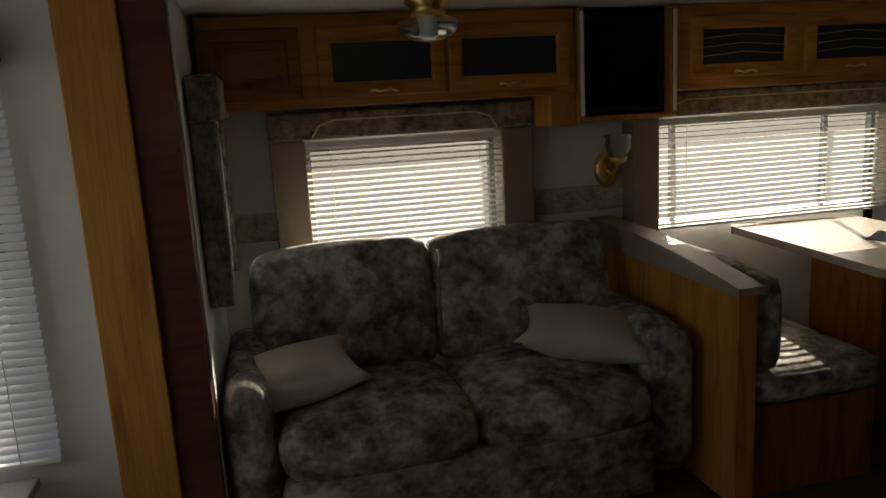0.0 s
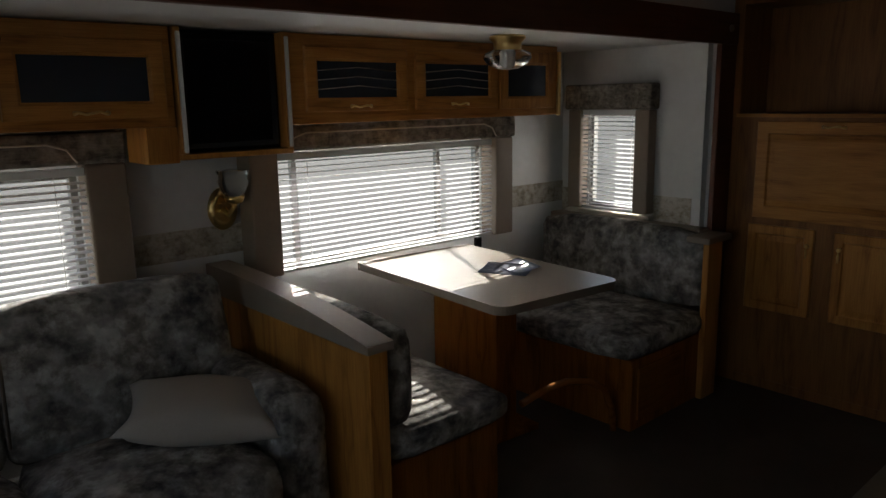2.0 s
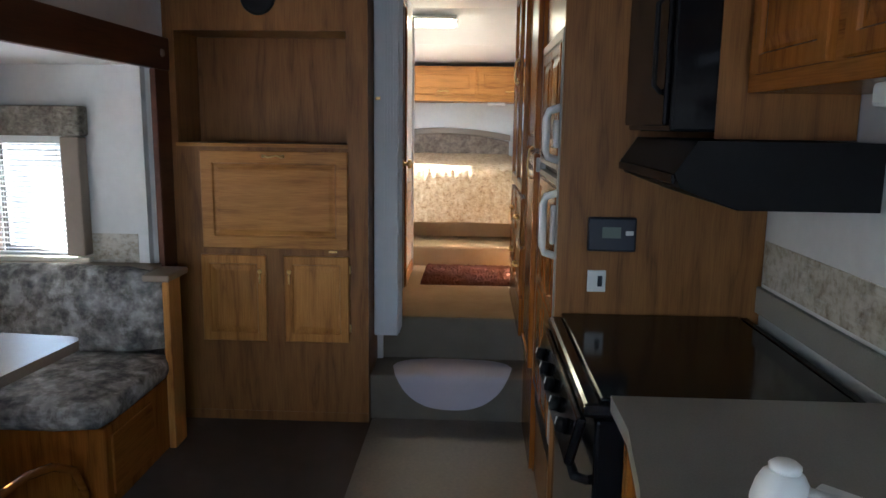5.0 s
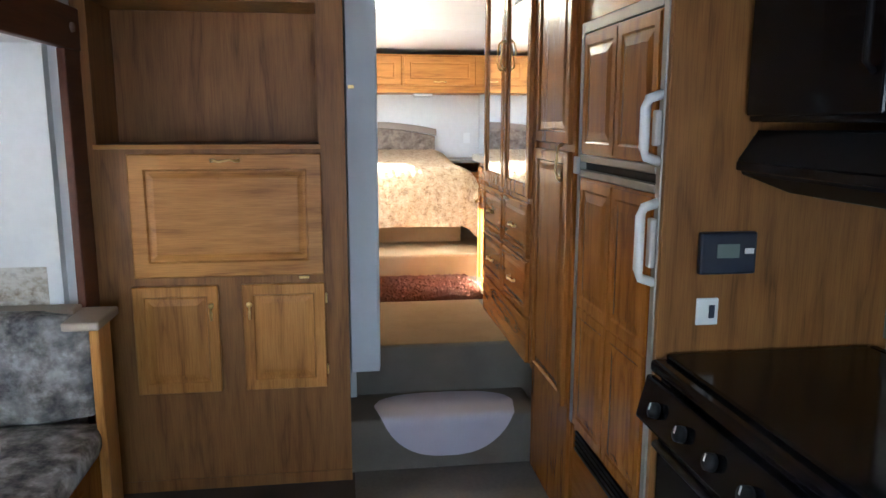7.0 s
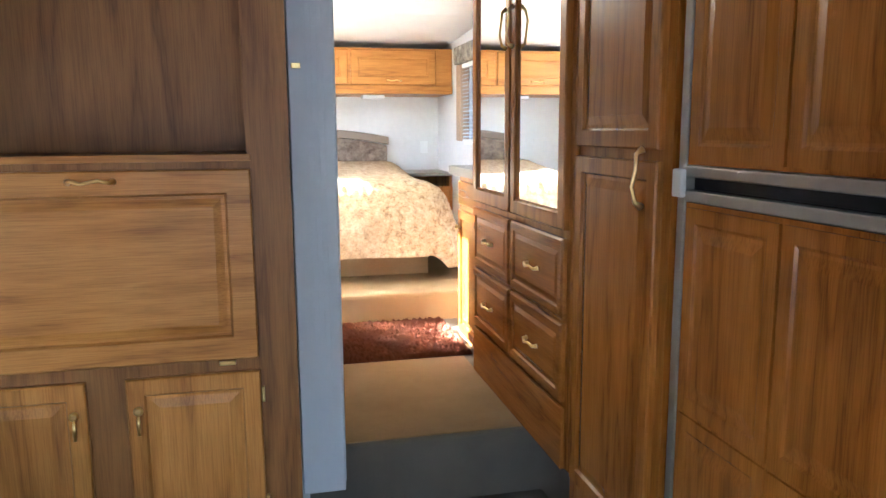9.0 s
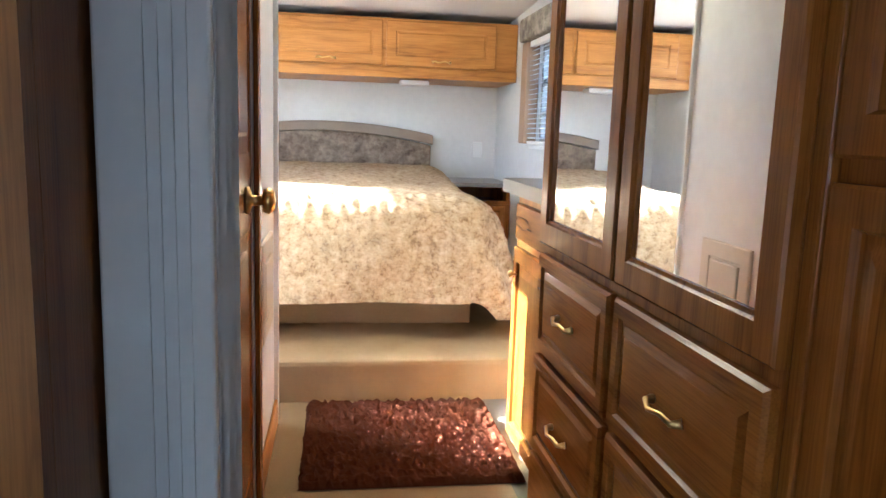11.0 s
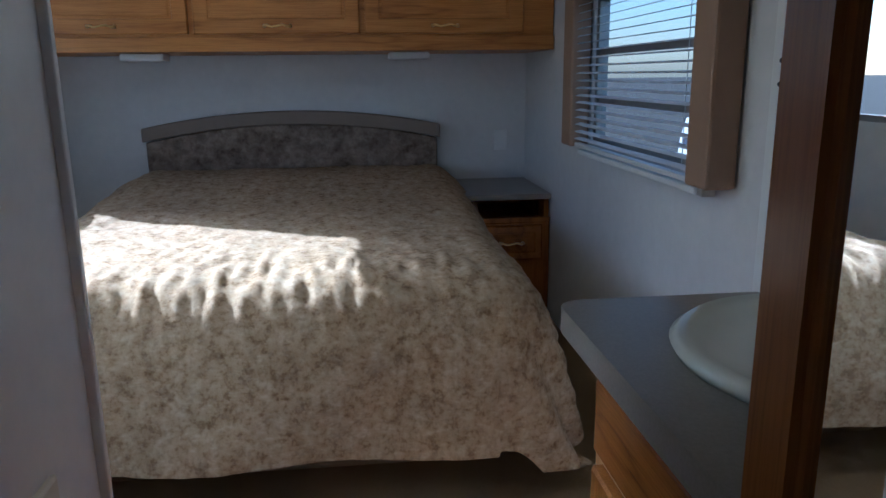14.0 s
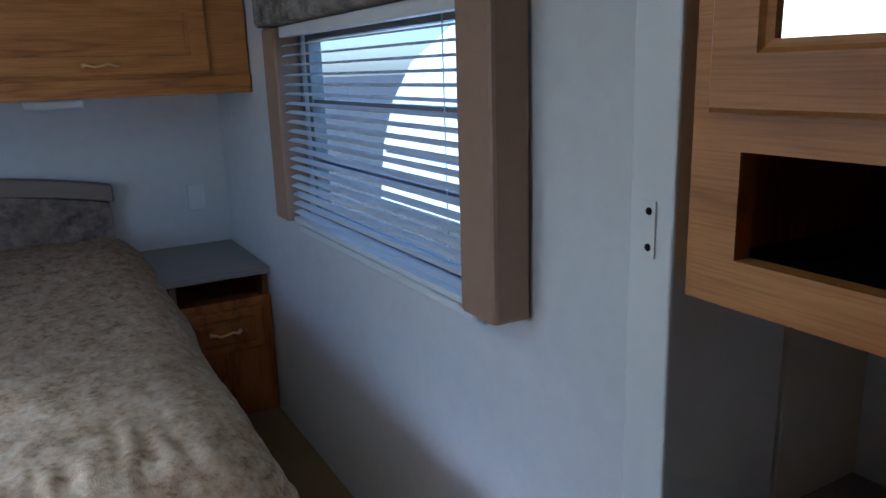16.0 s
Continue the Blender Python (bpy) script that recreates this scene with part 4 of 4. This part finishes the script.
wr = thing("wardrobe", (4.1, 0.0, HALL), "red-oak wardrobe with mirrored doors above four drawers", "wardrobe")
part("body", boxes((3.602, 4.572, RW + 0.003, WY, HALL + 0.002, TOP - 0.004), bevel=0.003), red_z, wr)
for x, w, stile, side in ((3.845, 0.48, 0.055, -1), (4.335, 0.47, 0.06, 1)):
    framed_pane("door", "+y", (x, WY, 1.726), w, 1.078, stile, red_z, mirror, wr, "upright", (side * (w / 2 - 0.03), 0.08))
    for z in (1.045, 0.795):
        front("drawer", "+y", (x, WY, z), w - 0.01, 0.235, DRAWER, red_x, wr, "bow", (0, 0))
part("base_board", boxes((3.602, 4.568, WY + 0.001, WY + 0.014, HALL + 0.004, 0.66), bevel=0.003), red_x, wr)

# ---- kitchen ----
ct = thing("kitchen_counter", (1.0, 0.0, 0.0), "kitchen base unit with stone-pattern laminate top", "counter")
part("base", boxes((0.62, 1.56, RW + 0.003, 0.27, 0.0, 0.885)), red_z, ct)
part("door", shifted(nested(0.44, 0.62, RAISED), pose(1.10, 0.27, 0.45, 0, 0, 180)), red_z, ct)
bm = bmesh.new()
cx, cy, cr = 0.86, 0.03, 0.24
outline = [(0.58, RW + 0.003), (1.585, RW + 0.003), (1.585, 0.30), (1.40, 0.30), (1.16, 0.33), (0.95, 0.37), (0.66, 0.36), (0.58, 0.28)]
top = [bm.verts.new((x, y, 0.922)) for x, y in outline]
f = bm.faces.new(top)
ext = bmesh.ops.extrude_face_region(bm, geom=[f])
bmesh.ops.translate(bm, vec=(0, 0, -0.036), verts=[g for g in ext["geom"] if isinstance(g, bmesh.types.BMVert)])
bmesh.ops.recalc_face_normals(bm, faces=bm.faces)
part("worktop", bm, laminate, ct)
part("backsplash", boxes((0.58, 2.383, RW + 0.004, RW + 0.02, 0.924, 1.01), bevel=0.003), laminate, ct)
sk = thing("kitchen_sink", (cx, cy, 0.925), "white corner sink with raised rim", "sink")
m = pose(cx, cy, 0.923, 0, 0, 45)
bm = bmesh.new()
for x0, x1, y0, y1 in ((-0.22, 0.22, -0.22, -0.19), (-0.22, 0.22, 0.19, 0.22), (-0.22, -0.19, -0.19, 0.19), (0.19, 0.22, -0.19, 0.19)):
    box(bm, x0, x1, y0, y1, 0, 0.014, 0.004)
part("rim", shifted(bm, m), white_plastic, sk)
part("bowl", shifted(boxes((-0.19, 0.19, -0.19, 0.19, 0.0005, 0.004)), m), sink_white, sk)
fc = thing("faucet", (1.10, 0.10, 0.93), "white plastic kitchen faucet with rounded body", "faucet")
part("body", lathe([(0.046, 0.9235), (0.047, 0.94), (0.04, 0.968), (0.032, 0.984), (0.018, 0.991), (0.003, 0.993)], (1.10, 0.125, 0), 24), white_plastic, fc)
part("knob", lathe([(0.024, 0.988), (0.025, 0.997), (0.018, 1.003), (0.003, 1.004)], (1.103, 0.122, 0), 18), white_plastic, fc)
part("spout", tube([(1.09, 0.10, 0.95), (1.03, 0.05, 0.96), (0.97, 0.02, 0.955), (0.94, 0.0, 0.945)], [0.02, 0.017, 0.015, 0.014], 12), white_plastic, fc)
st = thing("gas_range", (1.95, 0.05, 0), "black gas range with glossy cooktop and front knobs", "stove")
part("oven", boxes((1.59, 2.375, RW + 0.022, 0.33, 0.0, 0.86), bevel=0.01), black_gloss, st)
part("cooktop", boxes((1.588, 2.378, RW + 0.022, 0.36, 0.862, 0.897), bevel=0.012), black_gloss, st)
part("control_panel", shifted(boxes((1.60, 2.37, -0.012, 0.012, -0.06, 0.06), bevel=0.008), pose(0, 0.372, 0.80, 14)), black_gloss, st)
for k in range(5):
    part("knob", shifted(lathe([(0.02, 0.0), (0.019, 0.018), (0.008, 0.022), (0.003, 0.022)], (0, 0, 0), 16, "y"), pose(1.70 + 0.14 * k, 0.386, 0.80, 14)), black_matte, st)
    part("knob_mark", shifted(boxes((-0.002, 0.002, 0.022, 0.024, 0.0, 0.017)), pose(1.70 + 0.14 * k, 0.386, 0.80, 14)), white_plastic, st)
part("door_handle", tube([(1.66, 0.33, 0.68), (1.66, 0.362, 0.69), (2.31, 0.362, 0.69), (2.31, 0.33, 0.68)], 0.012, 8), black_matte, st)
part("cover_edge", boxes((1.60, 2.37, -0.285, -0.262, 0.8975, 0.907), bevel=0.003), black_gloss, st)
part("cover", boxes((1.60, 2.37, -0.255, 0.32, 0.8975, 0.910), bevel=0.006), black_gloss, st)
hd = thing("range_hood", (2.0, 0.0, 1.34), "black range hood with sloping front", "hood")
bm = bmesh.new()
sec = [(RW + 0.003, 1.325), (0.00, 1.325), (0.135, 1.375), (0.15, 1.41), (0.10, 1.485), (RW + 0.003, 1.485)]
ra = [bm.verts.new((1.74, y, z)) for y, z in sec]
rb = [bm.verts.new((2.383, y, z)) for y, z in sec]
bm.faces.new(ra)
bm.faces.new(rb[::-1])
for k in range(len(sec)):
    n = (k + 1) % len(sec)
    bm.faces.new((ra[k], rb[k], rb[n], ra[n]))
bmesh.ops.recalc_face_normals(bm, faces=bm.faces)
part("canopy", bm, black_matte, hd)
part("filter", boxes((1.80, 2.33, -0.27, -0.03, 1.319, 1.3245)), alu, hd)
part("front_lip", boxes((1.742, 2.381, 0.146, 0.156, 1.385, 1.408), bevel=0.004), black_gloss, hd)
mh = thing("microwave_housing", (1.87, -0.15, 1.49), "oak side panel of the microwave housing", "cabinet")
part("side_panel", boxes((1.8815, 1.8845, RW + 0.003, 0.02, 1.488, TOP - 0.004)), panel_z, mh)
mw = thing("microwave", (2.12, 0.0, 1.5), "black microwave oven above the range hood", "microwave")
part("case", boxes((1.885, 2.382, RW + 0.003, 0.13, 1.505, 1.93), bevel=0.008), black_gloss, mw)
part("door", boxes((1.90, 2.37, 0.131, 0.145, 1.52, 1.915), bevel=0.006), black_gloss, mw)
part("handle", tube([(1.93, 0.145, 1.60), (1.93, 0.165, 1.62), (1.93, 0.165, 1.82), (1.93, 0.145, 1.84)], 0.007, 8), black_matte, mw)
kc = thing("overhead_cabinet", (1.3, -0.1, 1.6), "red-oak overhead kitchen cabinet", "cabinet")
part("body", boxes((0.6, 1.878, RW + 0.003, -0.05, 1.60, TOP - 0.004), bevel=0.003), red_x, kc)
part("bridge_box", boxes((1.886, 2.38, RW + 0.003, 0.02, 1.94, TOP - 0.004), bevel=0.003), red_x, kc)
for x in (1.63, 1.19, 0.80):
    front("door", "+y", (x, -0.05, 1.90), 0.38, 0.52, RAISED, red_z, kc)
ul = thing("under_cabinet_light", (1.25, -0.2, 1.6), "pale under-cabinet strip light", "lamp")
part("housing", boxes((1.02, 1.38, -0.27, -0.09, 1.555, 1.598), bevel=0.008), white_plastic, ul)

th = thing("thermostat", (2.384, 0.167, 1.12), "dark blue wall thermostat with small display", "thermostat")
part("case", boxes((2.362, 2.384, 0.09, 0.244, 1.118, 1.228), bevel=0.006), navy_plastic, th)
part("display", boxes((2.3595, 2.362, 0.14, 0.20, 1.162, 1.198)), lcd, th)
part("button", boxes((2.359, 2.362, 0.10, 0.125, 1.172, 1.186), bevel=0.001), white_plastic, th)
ot = thing("wall_outlet", (2.384, 0.208, 0.98), "white wall outlet on the oak panel", "outlet")
part("plate", boxes((2.376, 2.384, 0.178, 0.238, 0.981, 1.053), bevel=0.003), white_plastic, ot)
part("socket", boxes((2.373, 2.376, 0.190, 0.205, 1.0, 1.035)), navy_plastic, ot)

# ---- hall: bathroom door, panel, rug ----
bd = thing("door_1", (4.33, 1.06, HALL), "closed six-panel red-oak bathroom door", "door", kind="structure")
part("leaf", boxes((3.995, 4.665, 1.064, 1.095, HALL + 0.01, 2.215)), red_z, bd)
for x in (4.165, 4.495):
    for za, zb in ((2.03, 2.18), (1.38, 1.99), (0.60, 1.20)):
        part("panel", shifted(nested(0.235, zb - za, [(0.0, 0.001), (0.010, -0.008), (0.02, -0.008), (0.045, 0.002)], -0.0095), pose(x, 1.0625, (za + zb) / 2)), red_z, bd)
kb = part("knob", lathe([(0.030, 0.0), (0.032, -0.006), (0.012, -0.014), (0.011, -0.035), (0.026, -0.038), (0.030, -0.050), (0.022, -0.062), (0.003, -0.065)], (4.555, 1.063, 1.275), 22, "y"), brass, bd, "polished brass door knob")
for z in (1.28, 0.70, 2.0):
    part("hinge", tube([(3.99, 1.056, z - 0.045), (3.99, 1.056, z + 0.045)], 0.008, 8), black_matte, bd)
structure("trim_door", boxes((3.945, 3.988, 1.046, 1.059, HALL + 0.004, 2.26), (4.672, 4.715, 1.046, 1.059, HALL + 0.004, 2.26), (3.989, 4.671, 1.046, 1.059, 2.222, 2.26), bevel=0.003), red_z, "red-oak casing of the bathroom door", "trim")
ap = thing("access_panel", (4.93, 1.06, 0.86), "ivory plastic access panel low on the partition", "panel")
part("frame", shifted(nested(0.285, 0.27, [(0.0, 0.006), (0.004, 0.010), (0.05, 0.010), (0.053, 0.004)]), pose(4.935, 1.059, 1.0)), ivory, ap)
part("door", shifted(nested(0.165, 0.15, [(0.0, 0.010), (0.003, 0.0125)], 0.0045), pose(4.935, 1.059, 1.0)), ivory, ap)
structure("baseboard", boxes((4.72, 5.235, 1.048, 1.058, HALL + 0.004, HALL + 0.09), bevel=0.003), oak_x, "oak baseboard under the access panel", "trim")
rug = thing("bath_rug", (5.08, 0.62, HALL), "dark brown chenille rug on the hall carpet", "rug")
bm = bmesh.new()
rnd = random.Random(5)
gx, gy = 46, 60
g = [[bm.verts.new((4.76 + 0.63 * i / gx + rnd.uniform(-0.003, 0.003), 0.325 + 0.635 * j / gy + rnd.uniform(-0.003, 0.003), HALL + 0.008 + (0.0 if i in (0, gx) or j in (0, gy) else rnd.uniform(0.008, 0.026)))) for j in range(gy + 1)] for i in range(gx + 1)]
for i in range(gx):
    for j in range(gy):
        bm.faces.new((g[i][j], g[i + 1][j], g[i + 1][j + 1], g[i][j + 1]))
part("surface", bm, rug_brown, rug)
part("backing", boxes((4.765, 5.385, 0.33, 0.955, HALL + 0.004, HALL + 0.0085)), rug_brown, rug)

# ---- vanity ----
va = thing("vanity", (4.9, 0.1, HALL), "oak vanity cabinet with grey laminate top", "vanity")
part("body", boxes((4.64, 5.10, RW + 0.003, 0.30, HALL + 0.005, 1.26), bevel=0.003), oak_z, va)
front("door", "+y", (4.865, 0.30, 0.80), 0.40, 0.60, RAISED, red_z, va, "knob", (-0.16, 0.22))
front("drawer", "+y", (4.865, 0.30, 1.18), 0.40, 0.11, [(0, 0.012), (0.004, 0.016), (0.02, 0.016)], red_x, va)
bm = bmesh.new()
box(bm, 4.637, 5.215, RW + 0.003, 0.335, 1.262, 1.302)
bmesh.ops.bevel(bm, geom=[e for e in bm.edges if abs(e.verts[0].co.z - e.verts[1].co.z) > 0.02 and e.verts[0].co.y > 0.2 and e.verts[0].co.x > 5], offset=0.04, segments=5, profile=0.5, affect="EDGES")
part("countertop", bm, laminate, va)
vs = thing("vanity_sink", (4.92, 0.06, 1.30), "cream oval vanity basin with raised rim", "sink")
bm = lathe([(0.232, 0.0), (0.238, 0.008), (0.225, 0.016), (0.20, 0.010), (0.17, 0.006), (0.10, 0.0035), (0.003, 0.0025)], (0, 0, 0), 48)
part("basin", shifted(bm, Matrix.Translation((4.92, 0.03, 1.303)) @ Matrix.Diagonal((0.97, 0.95, 1.3, 1))), sink_white, vs)
part("tap", joined(lathe([(0.022, 1.304), (0.02, 1.34), (0.012, 1.37)], (4.92, -0.2, 0), 14), tube([(4.92, -0.2, 1.36), (4.92, -0.14, 1.38), (4.92, -0.10, 1.36)], 0.010, 10)), black_matte, vs)
mc = thing("medicine_cabinet", (4.9, -0.1, 1.6), "oak wall cabinet with mirror door and dark open slot", "cabinet")
part("face_frame", welded(boxes(*[(a, b, -0.02, 0.0, c, d) for a, b, c, d in slab_with_holes(4.637, 5.158, 1.595, TOP - 0.004, [(4.69, 5.108, 1.637, 1.728)])])), oak_x, mc)
# Slot lining is black: the shade inside the recess is put into its colour.
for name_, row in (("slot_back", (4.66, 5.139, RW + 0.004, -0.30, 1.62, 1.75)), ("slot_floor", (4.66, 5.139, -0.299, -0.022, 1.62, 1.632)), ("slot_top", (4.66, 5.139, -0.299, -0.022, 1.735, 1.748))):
    part(name_, boxes(row), black_matte, mc, "inside of the open slot, coloured black for its shade")
part("side", boxes((5.14, 5.158, RW + 0.004, -0.021, 1.595, TOP - 0.004)), oak_z, mc)
part("bottom", boxes((4.637, 5.139, RW + 0.004, -0.021, 1.596, 1.61)), oak_x, mc)
framed_pane("door", "+y", (4.90, 0.001, 2.03), 0.46, 0.54, 0.055, oak_x, mirror, mc)
structure("wall_vanity_side", boxes((5.172, 5.222, RW - 0.05, BW - 0.002, 0.2, TOP + 0.1)), ivory, "white side wall of the vanity recess", "wall")

# ---- bedroom ----
bed = thing("bed", (6.7, 0.93, PLAT), "queen bed with beige floral bedspread and arched headboard", "bed")
part("base", boxes((5.95, 7.6, 0.28, 1.58, PLAT, 0.86), bevel=0.006), carpet_tan, bed)
part("mattress", soft_box(5.94, 7.60, 0.32, 1.54, 0.86, 1.09, 0.07), pillow_cloth, bed)
bm = bmesh.new()
X0, X1, Y0, Y1, R, Z = 5.94, 7.62, 0.325, 1.535, 0.17, 1.175
nx, ny = 150, 190
ax, ay = np.linspace(X0 - 0.505, X1, nx + 1), np.linspace(Y0 - 0.56, Y1 + 0.56, ny + 1)
g = []
for x in ax:
    line = []
    for y in ay:
        q = Vector((min(max(x, X0), X1), min(max(y, Y0), Y1)))
        d = Vector((x, y)) - q
        s = d.length
        out, down = (R * math.sin(min(s / R, math.pi / 2)), R * (1 - math.cos(min(s / R, math.pi / 2))) + max(0, s - R * math.pi / 2))
        out += 0.22 * max(0, s - R * 1.2)
        e = d / s if s > 1e-6 else Vector((0, 0))
        fold = 0.018 * max(0, s - R) / 0.3 * math.sin(9 * (math.atan2(d.y, d.x) if abs(d.y) > 1e-6 and abs(d.x) > 1e-6 else 0) + 11 * (x + y))
        p = Vector((q.x + e.x * (out + fold), q.y + e.y * (out + fold), Z - down + 0.06 * min(1.0, max(0.0, (x - 6.5) / 0.8)) ** 1.3))
        wr_ = noise.noise(Vector((x * 24, y * 34, 0.3))) * 0.005 + noise.noise(Vector((x * 4, y * 5, 2.0))) * 0.010
        wr_ += 0.012 * noise.noise(Vector((x * 8, y * 42, 5.0))) * math.exp(-(((x - X0) / 0.2) ** 2))
        n = Vector((e.x * math.sin(min(s / R, 1.57)), e.y * math.sin(min(s / R, 1.57)), math.cos(min(s / R, 1.57))))
        p += n * wr_
        p.z = max(p.z, 0.685)
        line.append(bm.verts.new(p))
    g.append(line)
for i in range(nx):
    for j in range(ny):
        bm.faces.new((g[i][j], g[i][j + 1], g[i + 1][j + 1], g[i + 1][j])).smooth = True
bmesh.ops.recalc_face_normals(bm, faces=bm.faces)
part("bedspread", bm, bed_cloth, bed, "beige bedspread with small leaf print")


def arch(x0, x1, ya, yb, base, low, rise, drop=0.0, n=24):
    bm = bmesh.new()
    a, b = [], []
    for x, line in ((x0, a), (x1, b)):
        for k in range(n + 1):
            s = 2 * k / n - 1
            top_ = low + rise * (1 - s * s)
            line.append((bm.verts.new((x, ya + (yb - ya) * k / n, base if drop == 0 else top_ - drop)), bm.verts.new((x, ya + (yb - ya) * k / n, top_))))
    for k in range(n):
        bm.faces.new((a[k][0], a[k + 1][0], a[k + 1][1], a[k][1]))
        bm.faces.new((b[k][0], b[k][1], b[k + 1][1], b[k + 1][0]))
        bm.faces.new((a[k][1], a[k + 1][1], b[k + 1][1], b[k][1]))
        bm.faces.new((a[k][0], b[k][0], b[k + 1][0], a[k + 1][0]))
    bm.faces.new((a[0][0], a[0][1], b[0][1], b[0][0]))
    bm.faces.new((a[n][0], b[n][0], b[n][1], a[n][1]))
    bmesh.ops.recalc_face_normals(bm, faces=bm.faces)
    bmesh.ops.bevel(bm, geom=[e for e in bm.edges if e.calc_face_angle(0) > 1.0], offset=0.006, segments=2, profile=0.5, affect="EDGES")
    return bm


part("headboard", arch(7.63, 7.672, 0.262, 1.598, 0.90, 1.36, 0.075), head_cloth, bed, "tapestry headboard panel")
part("headboard_rail", arch(7.612, 7.674, 0.25, 1.61, 0, 1.425, 0.07, 0.062), taupe, bed, "grey-brown arched top rail")
bc = thing("overhead_cabinet", (7.4, 0.93, 1.74), "long oak overhead cabinet above the bed", "cabinet")
BX = 7.17
part("body", boxes((BX, FRONT - 0.003, BW + 0.004, BL - 0.004, 1.745, 2.075), bevel=0.004), oak_y, bc)
part("bottom_rail", boxes((BX - 0.012, BX - 0.001, BW + 0.004, BL - 0.004, 1.745, 1.80), bevel=0.003), oak_y, bc)
for y in (0.275, 0.93, 1.585):
    front("door", "-x", (BX, y, 1.935), 0.635, 0.25, FLATTER, oak_y, bc, "bow", (0, -0.095))
for y in (0.41, 1.485):
    l = thing("reading_light", (7.35, y, 1.745), "small white reading light under the bedroom cabinet", "lamp", "bedroom reading lights")
    part("housing", boxes((7.28, 7.40, y - 0.085, y + 0.085, 1.715, 1.744), bevel=0.008), white_plastic, l)
ns = thing("nightstand", (7.4, 0.0, PLAT), "dark wooden nightstand with open shelf and drawer", "nightstand")
part("body", boxes((7.16, 7.66, BW + 0.005, 0.16, PLAT, 1.03), bevel=0.003), red_z, ns)
for name_, row in (("shelf_lip", (7.16, 7.18, BW + 0.005, 0.16, 1.031, 1.05)), ("back", (7.64, 7.66, BW + 0.005, 0.16, 1.031, 1.13)), ("side", (7.181, 7.639, BW + 0.005, BW + 0.025, 1.031, 1.13)), ("side", (7.181, 7.639, 0.14, 0.16, 1.031, 1.13))):
    part(name_, boxes(row), red_z, ns)
part("top", boxes((7.14, 7.665, BW + 0.004, 0.24, 1.131, 1.155), bevel=0.005), laminate, ns)
front("drawer", "-x", (7.16, 0.0, 0.945), 0.27, 0.15, DRAWER, red_x, ns, "bow", (0, 0))
bo = thing("wall_outlet", (FRONT, -0.05, 1.34), "white wall outlet beside the bed", "outlet")
part("plate", boxes((FRONT - 0.008, FRONT - 0.001, -0.085, -0.02, 1.29, 1.39), bevel=0.003), white_plastic, bo)
cl = thing("ceiling_light", (5.55, 0.93, 2.3), "rectangular lit ceiling light in the hall", "lamp")
part("housing", boxes((5.36, 5.66, 0.76, 1.10, 2.255, 2.275), (5.44, 5.58, 0.85, 1.0, 2.275, 2.29), bevel=0.004), white_plastic, cl)
part("lens", boxes((5.375, 5.645, 0.775, 1.085, 2.232, 2.2545), bevel=0.008), lens_glow, cl)
jh = thing("strike_plate", (5.2, 0.0, 1.64), "steel strike plate on the white jamb", "latch")
part("plate", boxes((5.196, 5.212, 0.0005, 0.002, 1.62, 1.675)), white_plastic, jh)
for z in (1.63, 1.665):
    part("screw", lathe([(0.004, 0.002), (0.003, 0.0035), (0.0005, 0.0035)], (5.204, 0.0, z), 8, "y"), black_matte, jh)

# ---- outside ----
ground_mat = plain("worn_asphalt", (0.07, 0.068, 0.062), 0.95, grain=6, amount=0.3)
ground_mat.node_tree.nodes["Principled BSDF"].inputs["Specular IOR Level"].default_value = 0.05
# White siding greyed: the trailer's shaded side is put into the base colour.
nb_shaded = plain("shaded_white_siding", (0.38, 0.40, 0.43), 0.4, amount=0.04)
structure("ground", boxes((-400, 400, -400, 400, -1.2, -0.9)), ground_mat, "worn grey asphalt ground of the lot", "ground")
nt = thing("parked_trailer", (9, -5, -0.9), "parked trailer, white greyed for shade, with sloping nose and dark stripe", "trailer")
bm = bmesh.new()
sec = [(8.0, -0.3), (15.9, -0.3), (15.7, 0.6), (15.3, 1.3), (14.6, 1.9), (13.4, 2.35), (12.6, 2.4), (8.0, 2.4)]
ra = [bm.verts.new((x, -4.6, z)) for x, z in sec]
rb = [bm.verts.new((x, -7.0, z)) for x, z in sec]
bm.faces.new(ra)
bm.faces.new(rb[::-1])
for k in range(len(sec)):
    n = (k + 1) % len(sec)
    bm.faces.new((ra[k], rb[k], rb[n], ra[n]))
bmesh.ops.recalc_face_normals(bm, faces=bm.faces)
part("body", bm, nb_shaded, nt)
part("stripe", boxes((8.0, 15.6, -4.599, -4.592, 0.5, 0.62)), navy_plastic, nt)
for x in (10.0, 11.0):
    part("wheel", lathe([(0.1, -0.1), (0.34, -0.1), (0.36, 0.0), (0.34, 0.1), (0.1, 0.1)], (x, -4.75, -0.54), 24, "y"), black_matte, nt)
